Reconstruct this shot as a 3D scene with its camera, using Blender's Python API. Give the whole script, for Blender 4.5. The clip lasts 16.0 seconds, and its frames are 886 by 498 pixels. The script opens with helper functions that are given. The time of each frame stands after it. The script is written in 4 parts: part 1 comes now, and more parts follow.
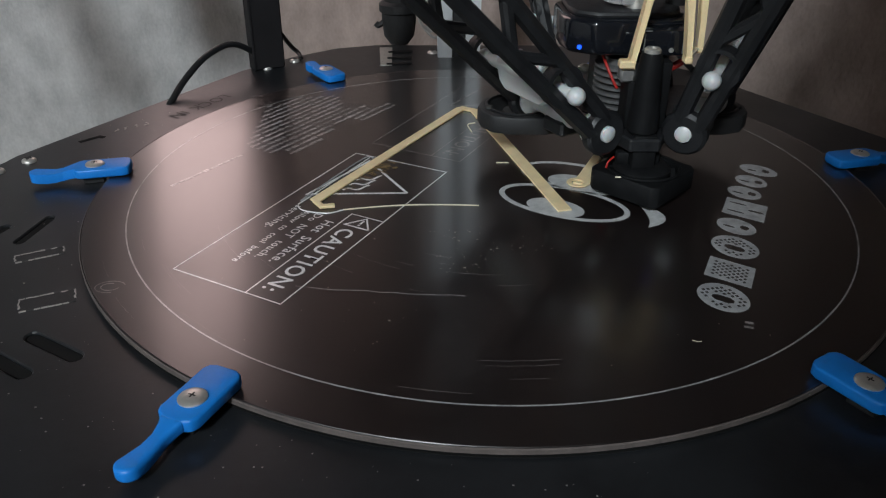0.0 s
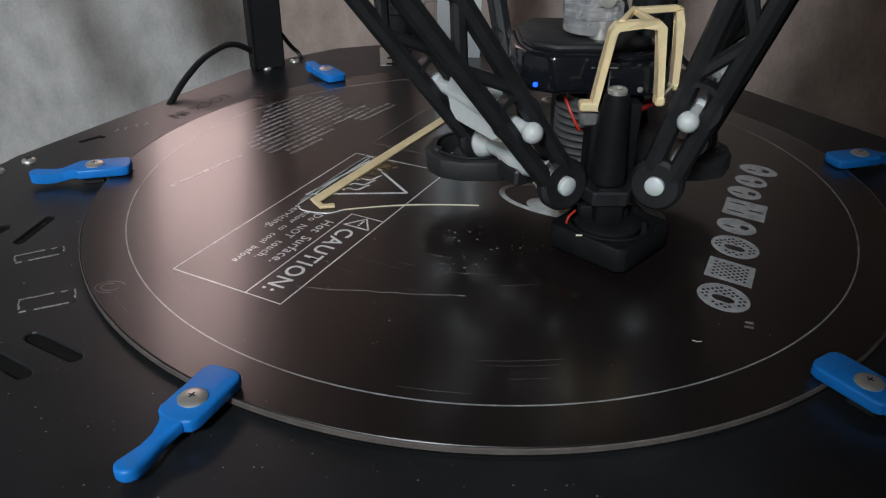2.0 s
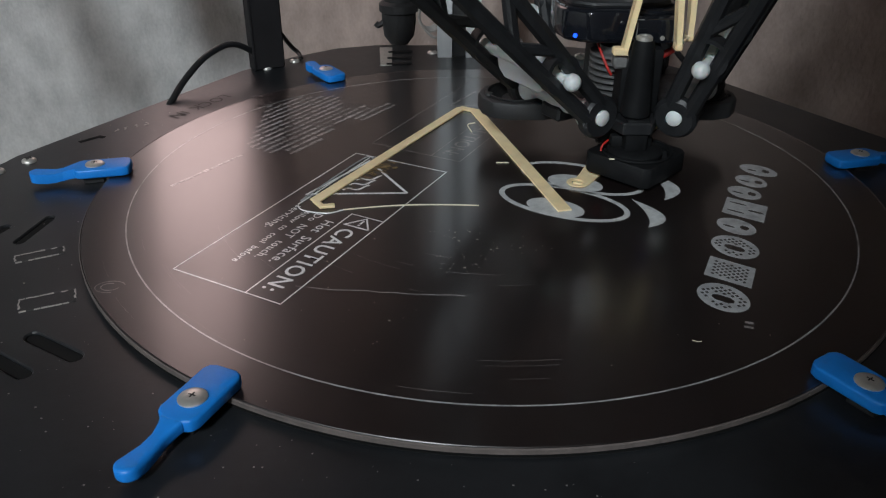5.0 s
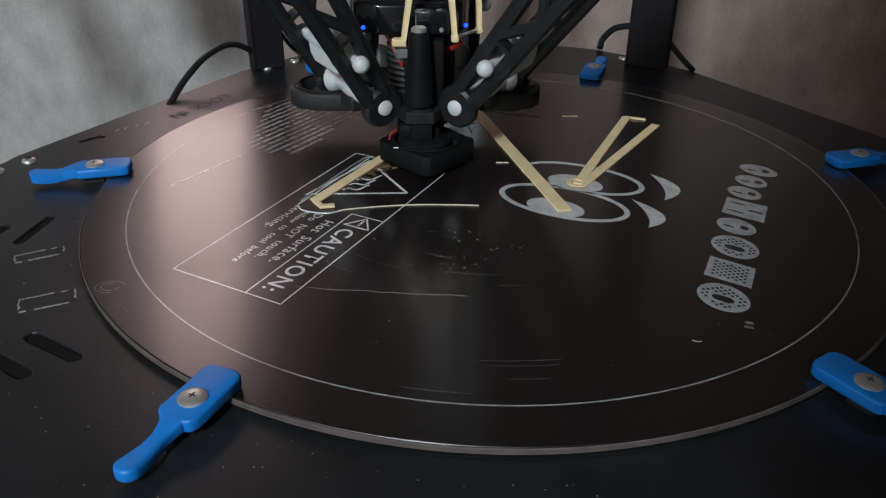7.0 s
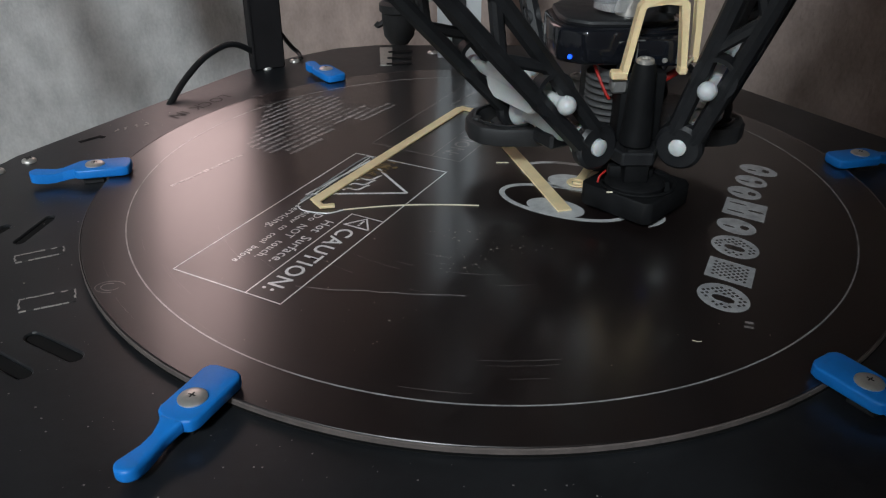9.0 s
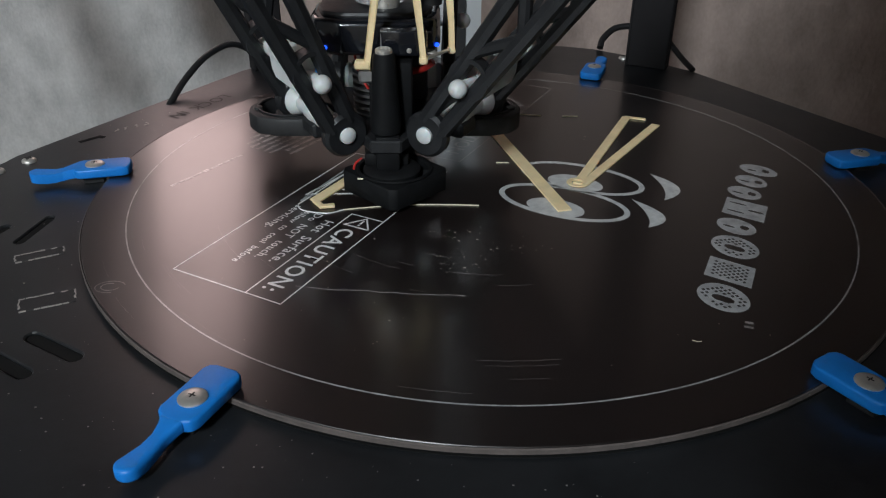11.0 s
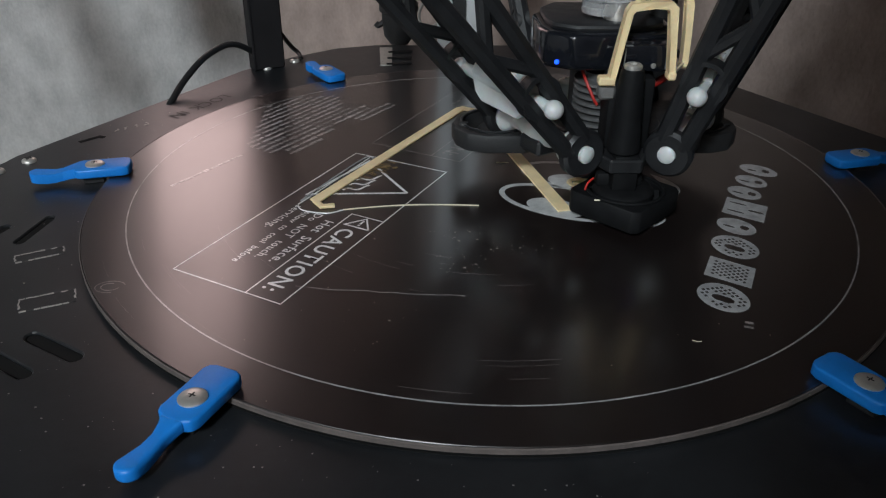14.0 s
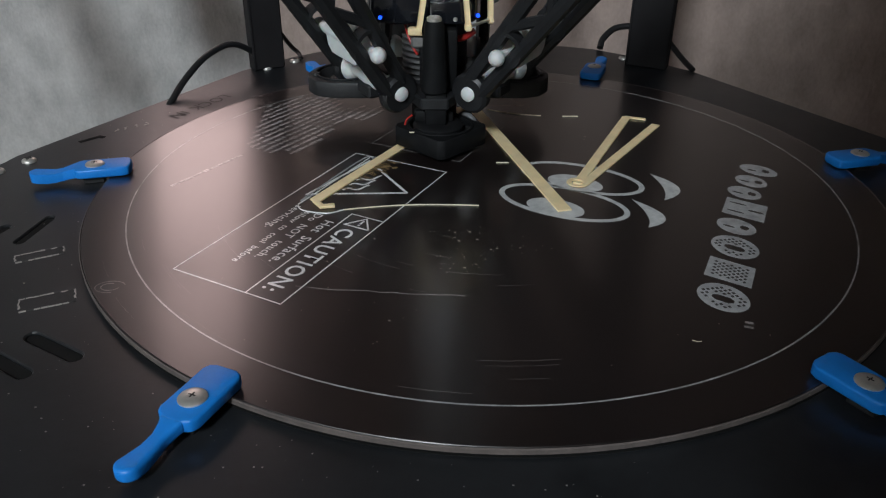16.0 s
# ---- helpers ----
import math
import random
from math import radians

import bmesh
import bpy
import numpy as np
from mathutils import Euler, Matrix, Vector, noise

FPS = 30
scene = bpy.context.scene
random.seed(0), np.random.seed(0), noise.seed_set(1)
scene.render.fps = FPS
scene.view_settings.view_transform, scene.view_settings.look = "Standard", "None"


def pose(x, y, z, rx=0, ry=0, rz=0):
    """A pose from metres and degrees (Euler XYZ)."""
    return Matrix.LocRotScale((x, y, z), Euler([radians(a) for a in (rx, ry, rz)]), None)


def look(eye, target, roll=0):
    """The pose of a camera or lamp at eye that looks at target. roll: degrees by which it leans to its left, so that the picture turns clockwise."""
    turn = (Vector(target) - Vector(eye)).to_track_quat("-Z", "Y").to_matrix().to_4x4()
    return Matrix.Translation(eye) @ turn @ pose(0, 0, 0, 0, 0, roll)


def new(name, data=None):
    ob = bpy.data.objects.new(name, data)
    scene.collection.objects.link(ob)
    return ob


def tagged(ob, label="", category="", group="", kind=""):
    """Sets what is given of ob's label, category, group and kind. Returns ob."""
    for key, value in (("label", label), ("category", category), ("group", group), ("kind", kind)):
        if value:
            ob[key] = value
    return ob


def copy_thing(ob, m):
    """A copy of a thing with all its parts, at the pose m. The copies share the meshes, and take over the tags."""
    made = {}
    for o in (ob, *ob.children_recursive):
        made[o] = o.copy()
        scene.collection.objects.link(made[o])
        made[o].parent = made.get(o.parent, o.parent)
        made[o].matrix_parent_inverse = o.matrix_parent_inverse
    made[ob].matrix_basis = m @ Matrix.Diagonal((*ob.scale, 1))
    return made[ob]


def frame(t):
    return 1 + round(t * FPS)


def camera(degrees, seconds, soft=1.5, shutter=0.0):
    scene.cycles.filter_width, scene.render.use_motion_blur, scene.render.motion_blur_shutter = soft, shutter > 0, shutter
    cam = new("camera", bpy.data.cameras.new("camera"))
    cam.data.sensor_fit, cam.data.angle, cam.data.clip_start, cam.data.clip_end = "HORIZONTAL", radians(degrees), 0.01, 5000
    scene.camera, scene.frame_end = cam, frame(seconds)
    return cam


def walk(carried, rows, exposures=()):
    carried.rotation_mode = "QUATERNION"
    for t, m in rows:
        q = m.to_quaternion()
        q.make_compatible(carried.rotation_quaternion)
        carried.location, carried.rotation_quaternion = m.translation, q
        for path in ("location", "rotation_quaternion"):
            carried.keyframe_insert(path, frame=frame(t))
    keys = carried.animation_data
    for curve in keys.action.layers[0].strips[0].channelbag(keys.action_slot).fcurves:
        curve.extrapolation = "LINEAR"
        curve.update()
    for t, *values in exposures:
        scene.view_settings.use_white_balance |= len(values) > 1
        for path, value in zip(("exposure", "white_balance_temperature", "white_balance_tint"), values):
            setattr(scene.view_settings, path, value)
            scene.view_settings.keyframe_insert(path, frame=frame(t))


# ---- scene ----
EYE = Vector((-0.0229, -0.2882, 0.1316))
AIM = EYE + Vector((0.0182, 0.8704, -0.4920))
cam = camera(58.26, 16.0, soft=1.2)
walk(cam, [(0.0, look(EYE, AIM, 0.44)), (16.0, look(EYE, AIM, 0.44))])

# ---- light ----
world = bpy.data.worlds.new("room_dusk")
scene.world = world
world.use_nodes = True
sky = world.node_tree.nodes.new("ShaderNodeTexSky")
sky.sky_type, sky.sun_disc = "NISHITA", False
sky.sun_elevation, sky.sun_rotation = radians(25), radians(240)
world.node_tree.links.new(sky.outputs[0], world.node_tree.nodes["Background"].inputs[0])
world.node_tree.nodes["Background"].inputs[1].default_value = 0.15


def area_lamp(name, at, target, sx, sy, watts, colour):
    data = bpy.data.lights.new(name, "AREA")
    data.shape, data.size, data.size_y = "RECTANGLE", sx, sy
    data.energy, data.color = watts, colour
    ob = new(name, data)
    ob.matrix_world = look(at, target)
    return ob


# daylight through the window; the added, unseen rosy panel glows by its material
area_lamp("window_light", (-0.55, -1.66, 1.20), (-0.30, 0.20, 0.0), 0.22, 0.34, 32.5, (0.86, 0.95, 1.0))
scene.view_settings.exposure = 0.0


# ---- materials ----
def material(name, colour, rough=0.5, metal=0.0, var=0.15, scale=40.0, bump=0.0, bump_scale=300.0, spec=0.5,
             rough_var=0.0, coat=0.0, transmission=0.0, emit=0.0, noise_z=1.0, subsurface=0.0):
    m = bpy.data.materials.new(name)
    m.use_nodes = True
    nt = m.node_tree
    n, l = nt.nodes, nt.links
    b = n["Principled BSDF"]
    b.inputs["Metallic"].default_value = metal
    b.inputs["Roughness"].default_value = rough
    b.inputs["Specular IOR Level"].default_value = spec
    b.inputs["Coat Weight"].default_value = coat
    b.inputs["Coat Roughness"].default_value = 0.17
    b.inputs["Transmission Weight"].default_value = transmission
    b.inputs["Subsurface Weight"].default_value = subsurface
    b.inputs["Subsurface Scale"].default_value = 0.002
    tc = n.new("ShaderNodeTexCoord")
    mp = n.new("ShaderNodeMapping")
    mp.inputs["Scale"].default_value = (1, 1, noise_z)
    l.new(tc.outputs["Object"], mp.inputs[0])
    big, fine = n.new("ShaderNodeTexNoise"), n.new("ShaderNodeTexNoise")
    big.inputs["Scale"].default_value, big.inputs["Detail"].default_value = scale, 5
    fine.inputs["Scale"].default_value, fine.inputs["Detail"].default_value = scale * 9, 3
    l.new(mp.outputs[0], big.inputs[0])
    l.new(mp.outputs[0], fine.inputs[0])
    mix = n.new("ShaderNodeMath")
    mix.operation = "MULTIPLY_ADD"
    l.new(fine.outputs[0], mix.inputs[0])
    mix.inputs[1].default_value = 0.4
    l.new(big.outputs[0], mix.inputs[2])
    ramp = n.new("ShaderNodeMapRange")
    ramp.inputs[1].default_value, ramp.inputs[2].default_value = 0.45, 0.95
    ramp.inputs[3].default_value, ramp.inputs[4].default_value = 1 - var, 1 + var
    l.new(mix.outputs[0], ramp.inputs[0])
    mul = n.new("ShaderNodeVectorMath")
    mul.operation = "SCALE"
    mul.inputs[0].default_value = colour[:3]
    l.new(ramp.outputs[0], mul.inputs["Scale"])
    l.new(mul.outputs[0], b.inputs["Base Color"])
    if rough_var:
        rr = n.new("ShaderNodeMapRange")
        rr.inputs[1].default_value, rr.inputs[2].default_value = 0.45, 0.95
        rr.inputs[3].default_value, rr.inputs[4].default_value = max(0.02, rough - rough_var), rough + rough_var
        l.new(mix.outputs[0], rr.inputs[0])
        l.new(rr.outputs[0], b.inputs["Roughness"])
    if bump:
        bn, bp = n.new("ShaderNodeTexNoise"), n.new("ShaderNodeBump")
        bn.inputs["Scale"].default_value, bn.inputs["Detail"].default_value = bump_scale, 4
        l.new(mp.outputs[0], bn.inputs[0])
        bp.inputs["Strength"].default_value, bp.inputs["Distance"].default_value = bump, 0.001
        l.new(bn.outputs[0], bp.inputs["Height"])
        l.new(bp.outputs[0], b.inputs["Normal"])
    if emit:
        b.inputs["Emission Color"].default_value = (*colour[:3], 1)
        b.inputs["Emission Strength"].default_value = emit
    return m


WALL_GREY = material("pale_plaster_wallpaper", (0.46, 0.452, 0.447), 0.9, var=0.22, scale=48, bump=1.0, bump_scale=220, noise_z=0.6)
# the same wallpaper, with the right wall's dim rosy light put into the colour
WALL_SHADED = material("shaded_plaster_wallpaper", (0.36, 0.282, 0.25), 0.9, var=0.22, scale=48, bump=1.0, bump_scale=220, noise_z=0.6)
PAINT = material("matt_warm_white_paint", (0.78, 0.73, 0.67), 0.9, var=0.04, scale=6)
DESK = material("brown_floor_laminate", (0.30, 0.24, 0.19), 0.6, var=0.2, scale=12)
PLATE = material("black_laminate", (0.0130, 0.0142, 0.0160), 0.33, var=0.35, scale=30, bump=0.02, bump_scale=900, rough_var=0.05)
PLATE_CUT = material("matt_black_cut_edge", (0.006, 0.006, 0.006), 0.8, var=0.2, spec=0.2)
GLASS = material("glass_over_dark_heater_board", (0.0095, 0.0066, 0.0064), 0.30, var=0.2, scale=18, rough_var=0.015, coat=0.8)
RIM = material("ground_glass_edge", (0.095, 0.078, 0.072), 0.85, var=0.35, scale=120, rough_var=0.1)
INK = material("white_screen_print", (0.82, 0.82, 0.82), 0.18, var=0.18, scale=200, coat=1.0)
INK_FINE = material("thin_faded_fine_print", (0.31, 0.295, 0.29), 0.22, var=0.6, scale=90, coat=1.0)
INK_WORN = material("worn_white_screen_print", (0.24, 0.22, 0.215), 0.18, var=0.35, scale=300, coat=1.0)
INK_FAINT = material("thin_worn_white_print", (0.34, 0.34, 0.34), 0.2, var=0.45, scale=160, coat=1.0)
INK_SPOT = material("soft_white_screen_print", (0.54, 0.55, 0.55), 0.18, var=0.2, scale=260, coat=1.0)
INK_GREY = material("grey_screen_print", (0.38, 0.39, 0.40), 0.18, var=0.22, scale=260, coat=1.0)
CREAM = material("cream_printed_plastic", (0.87, 0.68, 0.40), 0.5, var=0.10, scale=150, bump=0.25, bump_scale=1800, subsurface=0.1)
CREAM_DULL = material("thin_cream_filament", (0.70, 0.64, 0.48), 0.5, var=0.15, scale=200)
BLUE = material("blue_moulded_plastic", (0.008, 0.195, 0.64), 0.42, var=0.08, scale=90, bump=0.05, bump_scale=600, spec=0.4)
STEEL = material("zinc_plated_steel", (0.66, 0.64, 0.60), 0.36, 0.75, var=0.15, scale=400, rough_var=0.1)
SLOT_DARK = material("dark_screw_and_recess_shade", (0.02, 0.02, 0.02), 0.6, var=0.2)
BLACK = material("black_moulded_plastic", (0.014, 0.0145, 0.016), 0.45, var=0.25, scale=200, spec=0.4, bump=0.08, bump_scale=1500, rough_var=0.08)
BLACK_MATT = material("matt_black_plastic", (0.017, 0.017, 0.018), 0.6, var=0.25, scale=200, bump=0.1, bump_scale=1500)
BLACK_GLOSS = material("glossy_black_plastic", (0.008, 0.009, 0.012), 0.12, var=0.2, scale=200, rough_var=0.05)
SOOT = material("sooty_black_plastic", (0.0075, 0.0078, 0.0085), 0.6, var=0.3, scale=200, spec=0.14)
NYLON = material("white_nylon", (0.60, 0.62, 0.62), 0.40, var=0.06, scale=250, bump=0.06, bump_scale=900, subsurface=0.15)
ALU = material("anodised_aluminium", (0.72, 0.74, 0.76), 0.36, 0.35, var=0.06, scale=60, noise_z=0.05)
SINK = material("dull_dark_fins", (0.13, 0.13, 0.13), 0.45, 0.3, var=0.2, scale=300)
FIN = material("dull_grey_pad_and_glint", (0.25, 0.245, 0.24), 0.4, 0.45, var=0.15, scale=300)
RED = material("red_wire_sleeve", (0.42, 0.02, 0.015), 0.4, var=0.1, scale=300)
CABLE = material("black_cable_sheath", (0.012, 0.012, 0.013), 0.4, var=0.2, scale=200)
CLEAR = material("clear_moulded_plastic", (0.85, 0.86, 0.88), 0.12, var=0.03, transmission=0.8, scale=200)
LED_BLUE = material("lit_blue_indicator", (0.01, 0.08, 1.0), 0.3, var=0.0, emit=2.2)
GREY = material("grey_coiled_lead", (0.30, 0.28, 0.26), 0.5, var=0.1, scale=200)
STREAK_GLOW = material("rosy_streak_glow", (1.0, 0.735, 0.71), 0.5, var=0.0, emit=2.9)
POST_BLACK = material("flat_black_post_paint", (0.013, 0.012, 0.013), 0.8, var=0.2, scale=60, spec=0.2)
BURNT = material("browned_plastic_residue", (0.15, 0.10, 0.045), 0.5, var=0.4, scale=400)
CRUMB = material("pale_plastic_crumbs", (0.22, 0.20, 0.165), 0.6, var=0.3, scale=900)


# ---- mesh helpers ----
def part(name, bm, mat, parent=None, label="", smooth=False, at=None):
    me = bpy.data.meshes.new(name)
    bmesh.ops.recalc_face_normals(bm, faces=bm.faces)
    bm.to_mesh(me)
    bm.free()
    me.materials.append(mat)
    if smooth:
        for f in me.polygons:
            f.use_smooth = True
        me.set_sharp_from_angle(angle=radians(40))
    ob = new(name, me)
    if parent:
        ob.parent = parent
    if at is not None:
        ob.matrix_basis = at
    if label:
        ob["label"] = label
    return ob


def thing(name, label, category, group="", kind="", at=None):
    ob = new(name)
    ob.empty_display_size = 0.01
    if at is not None:
        ob.matrix_basis = at
    return tagged(ob, label, category, group, kind)


def bevel(bm, width, segments=2, angle=30):
    edges = [e for e in bm.edges if len(e.link_faces) == 2 and e.calc_face_angle(0) > radians(angle)]
    if width > 0 and edges:
        bmesh.ops.bevel(bm, geom=edges, offset=width, segments=segments, affect="EDGES", profile=0.5, clamp_overlap=True)
    return bm


def join(*bms):
    out = bmesh.new()
    for b in bms:
        me = bpy.data.meshes.new("tmp")
        b.to_mesh(me)
        b.free()
        out.from_mesh(me)
        bpy.data.meshes.remove(me)
    return out


def box(x0, y0, z0, x1, y1, z1, w=0.0, seg=2, m=None):
    bm = bmesh.new()
    bmesh.ops.create_cube(bm, size=1)
    for v in bm.verts:
        v.co = Vector(((x0 + x1) / 2 + v.co.x * (x1 - x0), (y0 + y1) / 2 + v.co.y * (y1 - y0), (z0 + z1) / 2 + v.co.z * (z1 - z0)))
    bevel(bm, w, seg)
    if m:
        bm.transform(m)
    return bm


def prism(outline, z0, z1, w=0.0, seg=2, holes=()):
    """An upright prism over a 2D outline; holes are further outlines that go through."""
    bm = bmesh.new()
    loops = [list(outline)] + [list(h) for h in holes]
    if not holes:
        low = [bm.verts.new((x, y, z0)) for x, y in loops[0]]
        face = bm.faces.new(low)
    else:
        edges = []
        for lp in loops:
            vs = [bm.verts.new((x, y, z0)) for x, y in lp]
            edges += [bm.edges.new((vs[i], vs[(i + 1) % len(vs)])) for i in range(len(vs))]
        bmesh.ops.triangle_fill(bm, edges=edges, use_beauty=True)
    ext = bmesh.ops.extrude_face_region(bm, geom=list(bm.faces))
    for v in ext["geom"]:
        if isinstance(v, bmesh.types.BMVert):
            v.co.z = z1
    bmesh.ops.recalc_face_normals(bm, faces=bm.faces)
    bevel(bm, w, seg)
    return bm


def circle(cx, cy, r, n=48, ry=None, turn=0.0):
    ry = r if ry is None else ry
    c, s = math.cos(radians(turn)), math.sin(radians(turn))
    pts = []
    for i in range(n):
        a = 2 * math.pi * i / n
        u, v = r * math.cos(a), ry * math.sin(a)
        pts.append((cx + c * u - s * v, cy + s * u + c * v))
    return pts


def lathe(profile, n=24, m=None):
    """Turns (radius, height) points round z."""
    bm = bmesh.new()
    rings = []
    for r, z in profile:
        if r < 1e-6:
            rings.append([bm.verts.new((0, 0, z))])
        else:
            rings.append([bm.verts.new((r * math.cos(2 * math.pi * i / n), r * math.sin(2 * math.pi * i / n), z)) for i in range(n)])
    for a, b in zip(rings, rings[1:]):
        for i in range(n):
            j = (i + 1) % n
            if len(a) == 1 and len(b) > 1:
                bm.faces.new((a[0], b[i], b[j]))
            elif len(b) == 1 and len(a) > 1:
                bm.faces.new((a[i], a[j], b[0]))
            elif len(a) > 1:
                bm.faces.new((a[i], a[j], b[j], b[i]))
    bmesh.ops.recalc_face_normals(bm, faces=bm.faces)
    if m:
        bm.transform(m)
    return bm


def aligned(origin, z_axis, y_hint):
    """A pose whose z runs along z_axis and whose y lies as near y_hint as can be."""
    z = Vector(z_axis).normalized()
    x = Vector(y_hint).cross(z).normalized()
    y = z.cross(x)
    m = Matrix((x, y, z)).transposed().to_4x4()
    m.translation = Vector(origin)
    return m


def tube(points, r, n=10, smooth_steps=6, cap=True, taper=None, flat=1.0):
    """A round cord through the points, with a smooth run between them."""
    pts = [Vector(p) for p in points]
    run = []
    if len(pts) > 2 and smooth_steps > 1:
        ext = [2 * pts[0] - pts[1]] + pts + [2 * pts[-1] - pts[-2]]
        for i in range(1, len(ext) - 2):
            p0, p1, p2, p3 = ext[i - 1:i + 3]
            for k in range(smooth_steps):
                t = k / smooth_steps
                run.append(0.5 * (2 * p1 + (p2 - p0) * t + (2 * p0 - 5 * p1 + 4 * p2 - p3) * t * t + (3 * p1 - p0 - 3 * p2 + p3) * t ** 3))
        run.append(pts[-1])
    else:
        run = pts
    bm = bmesh.new()
    rings, side = [], None
    for i, p in enumerate(run):
        d = (run[min(i + 1, len(run) - 1)] - run[max(i - 1, 0)]).normalized()
        if side is None:
            side = d.cross(Vector((0, 0, 1)))
            if side.length < 0.1:
                side = d.cross(Vector((1, 0, 0)))
        side = (side - d * side.dot(d)).normalized()
        up = side.cross(d)
        rr = r * (1 if taper is None else taper[0] + (taper[1] - taper[0]) * i / (len(run) - 1))
        rings.append([bm.verts.new(p + side * rr * math.cos(2 * math.pi * k / n) + up * rr * flat * math.sin(2 * math.pi * k / n)) for k in range(n)])
    for a, b in zip(rings, rings[1:]):
        for k in range(n):
            bm.faces.new((a[k], a[(k + 1) % n], b[(k + 1) % n], b[k]))
    if cap:
        bm.faces.new(rings[0])
        bm.faces.new(rings[-1])
    bmesh.ops.recalc_face_normals(bm, faces=bm.faces)
    return bm


def strip(points, width, z0, z1):
    """A flat ribbon along 2D points, with mitred corners."""
    pts = [Vector((x, y)) for x, y in points]
    left, right = [], []
    for i, p in enumerate(pts):
        a = (p - pts[i - 1]).normalized() if i else None
        b = (pts[i + 1] - p).normalized() if i + 1 < len(pts) else None
        d = ((a or b) + (b or a)).normalized()
        n = Vector((-d.y, d.x))
        k = width / 2 / max(0.4, n.dot(Vector((-(a or b).y, (a or b).x))))
        left.append(p + n * k)
        right.append(p - n * k)
    bm = bmesh.new()
    for i in range(len(pts) - 1):
        quad = [left[i], right[i], right[i + 1], left[i + 1]]
        lo = [bm.verts.new((q.x, q.y, z0)) for q in quad]
        hi = [bm.verts.new((q.x, q.y, z1)) for q in quad]
        bm.faces.new(hi)
        bm.faces.new(lo[::-1])
        for k in range(4):
            bm.faces.new((lo[k], lo[(k + 1) % 4], hi[(k + 1) % 4], hi[k]))
    bmesh.ops.remove_doubles(bm, verts=bm.verts, dist=1e-6)
    return bm


def wedge_link(a, b, width, depth, y_axis):
    """A straight bar from a to b, width across and depth along y_axis."""
    a, b = Vector(a), Vector(b)
    return box(-width / 2, -depth / 2, 0, width / 2, depth / 2, (b - a).length, min(width, depth) * 0.25, 1, aligned(a, b - a, y_axis))


# ---- the room ----
CORNER = (-0.165, 0.474)
ROOM = [CORNER, (-0.95, 0.297), (-0.95, -1.70), (1.60, -1.70), (1.60, -0.04)]
FLOOR_Z, CEIL_Z = -0.85, 2.0


def wall(name, a, b, mat, label, opening=None):
    a, b = Vector((*a, 0)), Vector((*b, 0))
    d = (b - a).normalized()
    out = Vector((-d.y, d.x, 0))
    m = Matrix((d, out, Vector((0, 0, 1)))).transposed().to_4x4()
    m.translation = a
    n = (b - a).length
    if opening is None:
        bm = box(0, 0, FLOOR_Z, n, 0.1, CEIL_Z)
    else:
        x0, x1, z0, z1 = opening
        bm = join(box(0, 0, FLOOR_Z, x0, 0.1, CEIL_Z), box(x1, 0, FLOOR_Z, n, 0.1, CEIL_Z), box(x0, 0, FLOOR_Z, x1, 0.1, z0), box(x0, 0, z1, x1, 0.1, CEIL_Z))
    ob = part(name, bm, mat)
    ob.matrix_basis = m
    return tagged(ob, label, "wall", kind="structure")


# the outline runs counter-clockwise, so that each wall's thickness lies outside
wall("wall_west", ROOM[1], ROOM[0], WALL_GREY, "pale grey textured wallpaper wall behind the printer")
wall("wall_north", ROOM[0], ROOM[4], WALL_SHADED, "textured wallpaper wall behind the printer, coloured for its dim rosy light")
wall("wall_side", ROOM[2], ROOM[1], WALL_GREY, "pale plain wall beside the window")
wall("wall_south", ROOM[3], ROOM[2], PAINT, "plain wall with the window opening behind the camera", opening=(1.78, 2.52, 0.82, 1.58))
wall("wall_east", ROOM[4], ROOM[3], PAINT, "plain wall beside the printer")
# unseen walls, added to keep window light off the upper and right sides
tagged(part("shade_lintel", box(-0.95, -0.62, 0.72, -0.090, -0.52, CEIL_Z), PAINT), "unseen wall head added to shade the upper walls", "wall", kind="structure")
tagged(part("shade_return", box(-0.088, -0.62, FLOOR_Z, 1.60, -0.52, CEIL_Z), PAINT), "unseen wall return added to shade the right side", "wall", kind="structure")
tagged(part("floor", prism([(-1.05, -1.8), (1.7, -1.8), (1.7, 0.8), (-1.05, 0.8)], FLOOR_Z - 0.05, FLOOR_Z), DESK), "brown laminate floor under the printer", "floor", kind="structure")
tagged(part("ceiling", prism([(-1.05, -1.8), (1.7, -1.8), (1.7, 0.8), (-1.05, 0.8)], CEIL_Z, CEIL_Z + 0.05), PAINT), "plain painted ceiling", "ceiling", kind="structure")

# ---- the printer's base ----
PLATE_Z = -0.003


def turned(p, deg):
    c, s = math.cos(radians(deg)), math.sin(radians(deg))
    return (p[0] * c - p[1] * s, p[0] * s + p[1] * c)


plate_side = [(0.128, 0.157), (0.104, 0.184), (0.080, 0.203), (0.056, 0.211), (-0.056, 0.211), (-0.080, 0.203), (-0.104, 0.184), (-0.128, 0.157)]
outline = [turned(p, a) for a in (0, 120, 240) for p in plate_side]
printer_base = thing("printer_base", "black laminated hexagonal printer base plate with cut slots", "printer base")


def slot_outline(a, b, w):
    a, b = Vector(a), Vector(b)
    d = (b - a).normalized()
    n = Vector((-d.y, d.x)) * w / 2
    pts = []
    for end, sgn in ((b, 1), (a, -1)):
        for k in range(7):
            t = math.pi * (k / 6 - 0.5)
            q = end + d * sgn * math.cos(t) * w / 2 + n * sgn * -math.sin(t) * -1
            pts.append((q.x, q.y))
    return pts


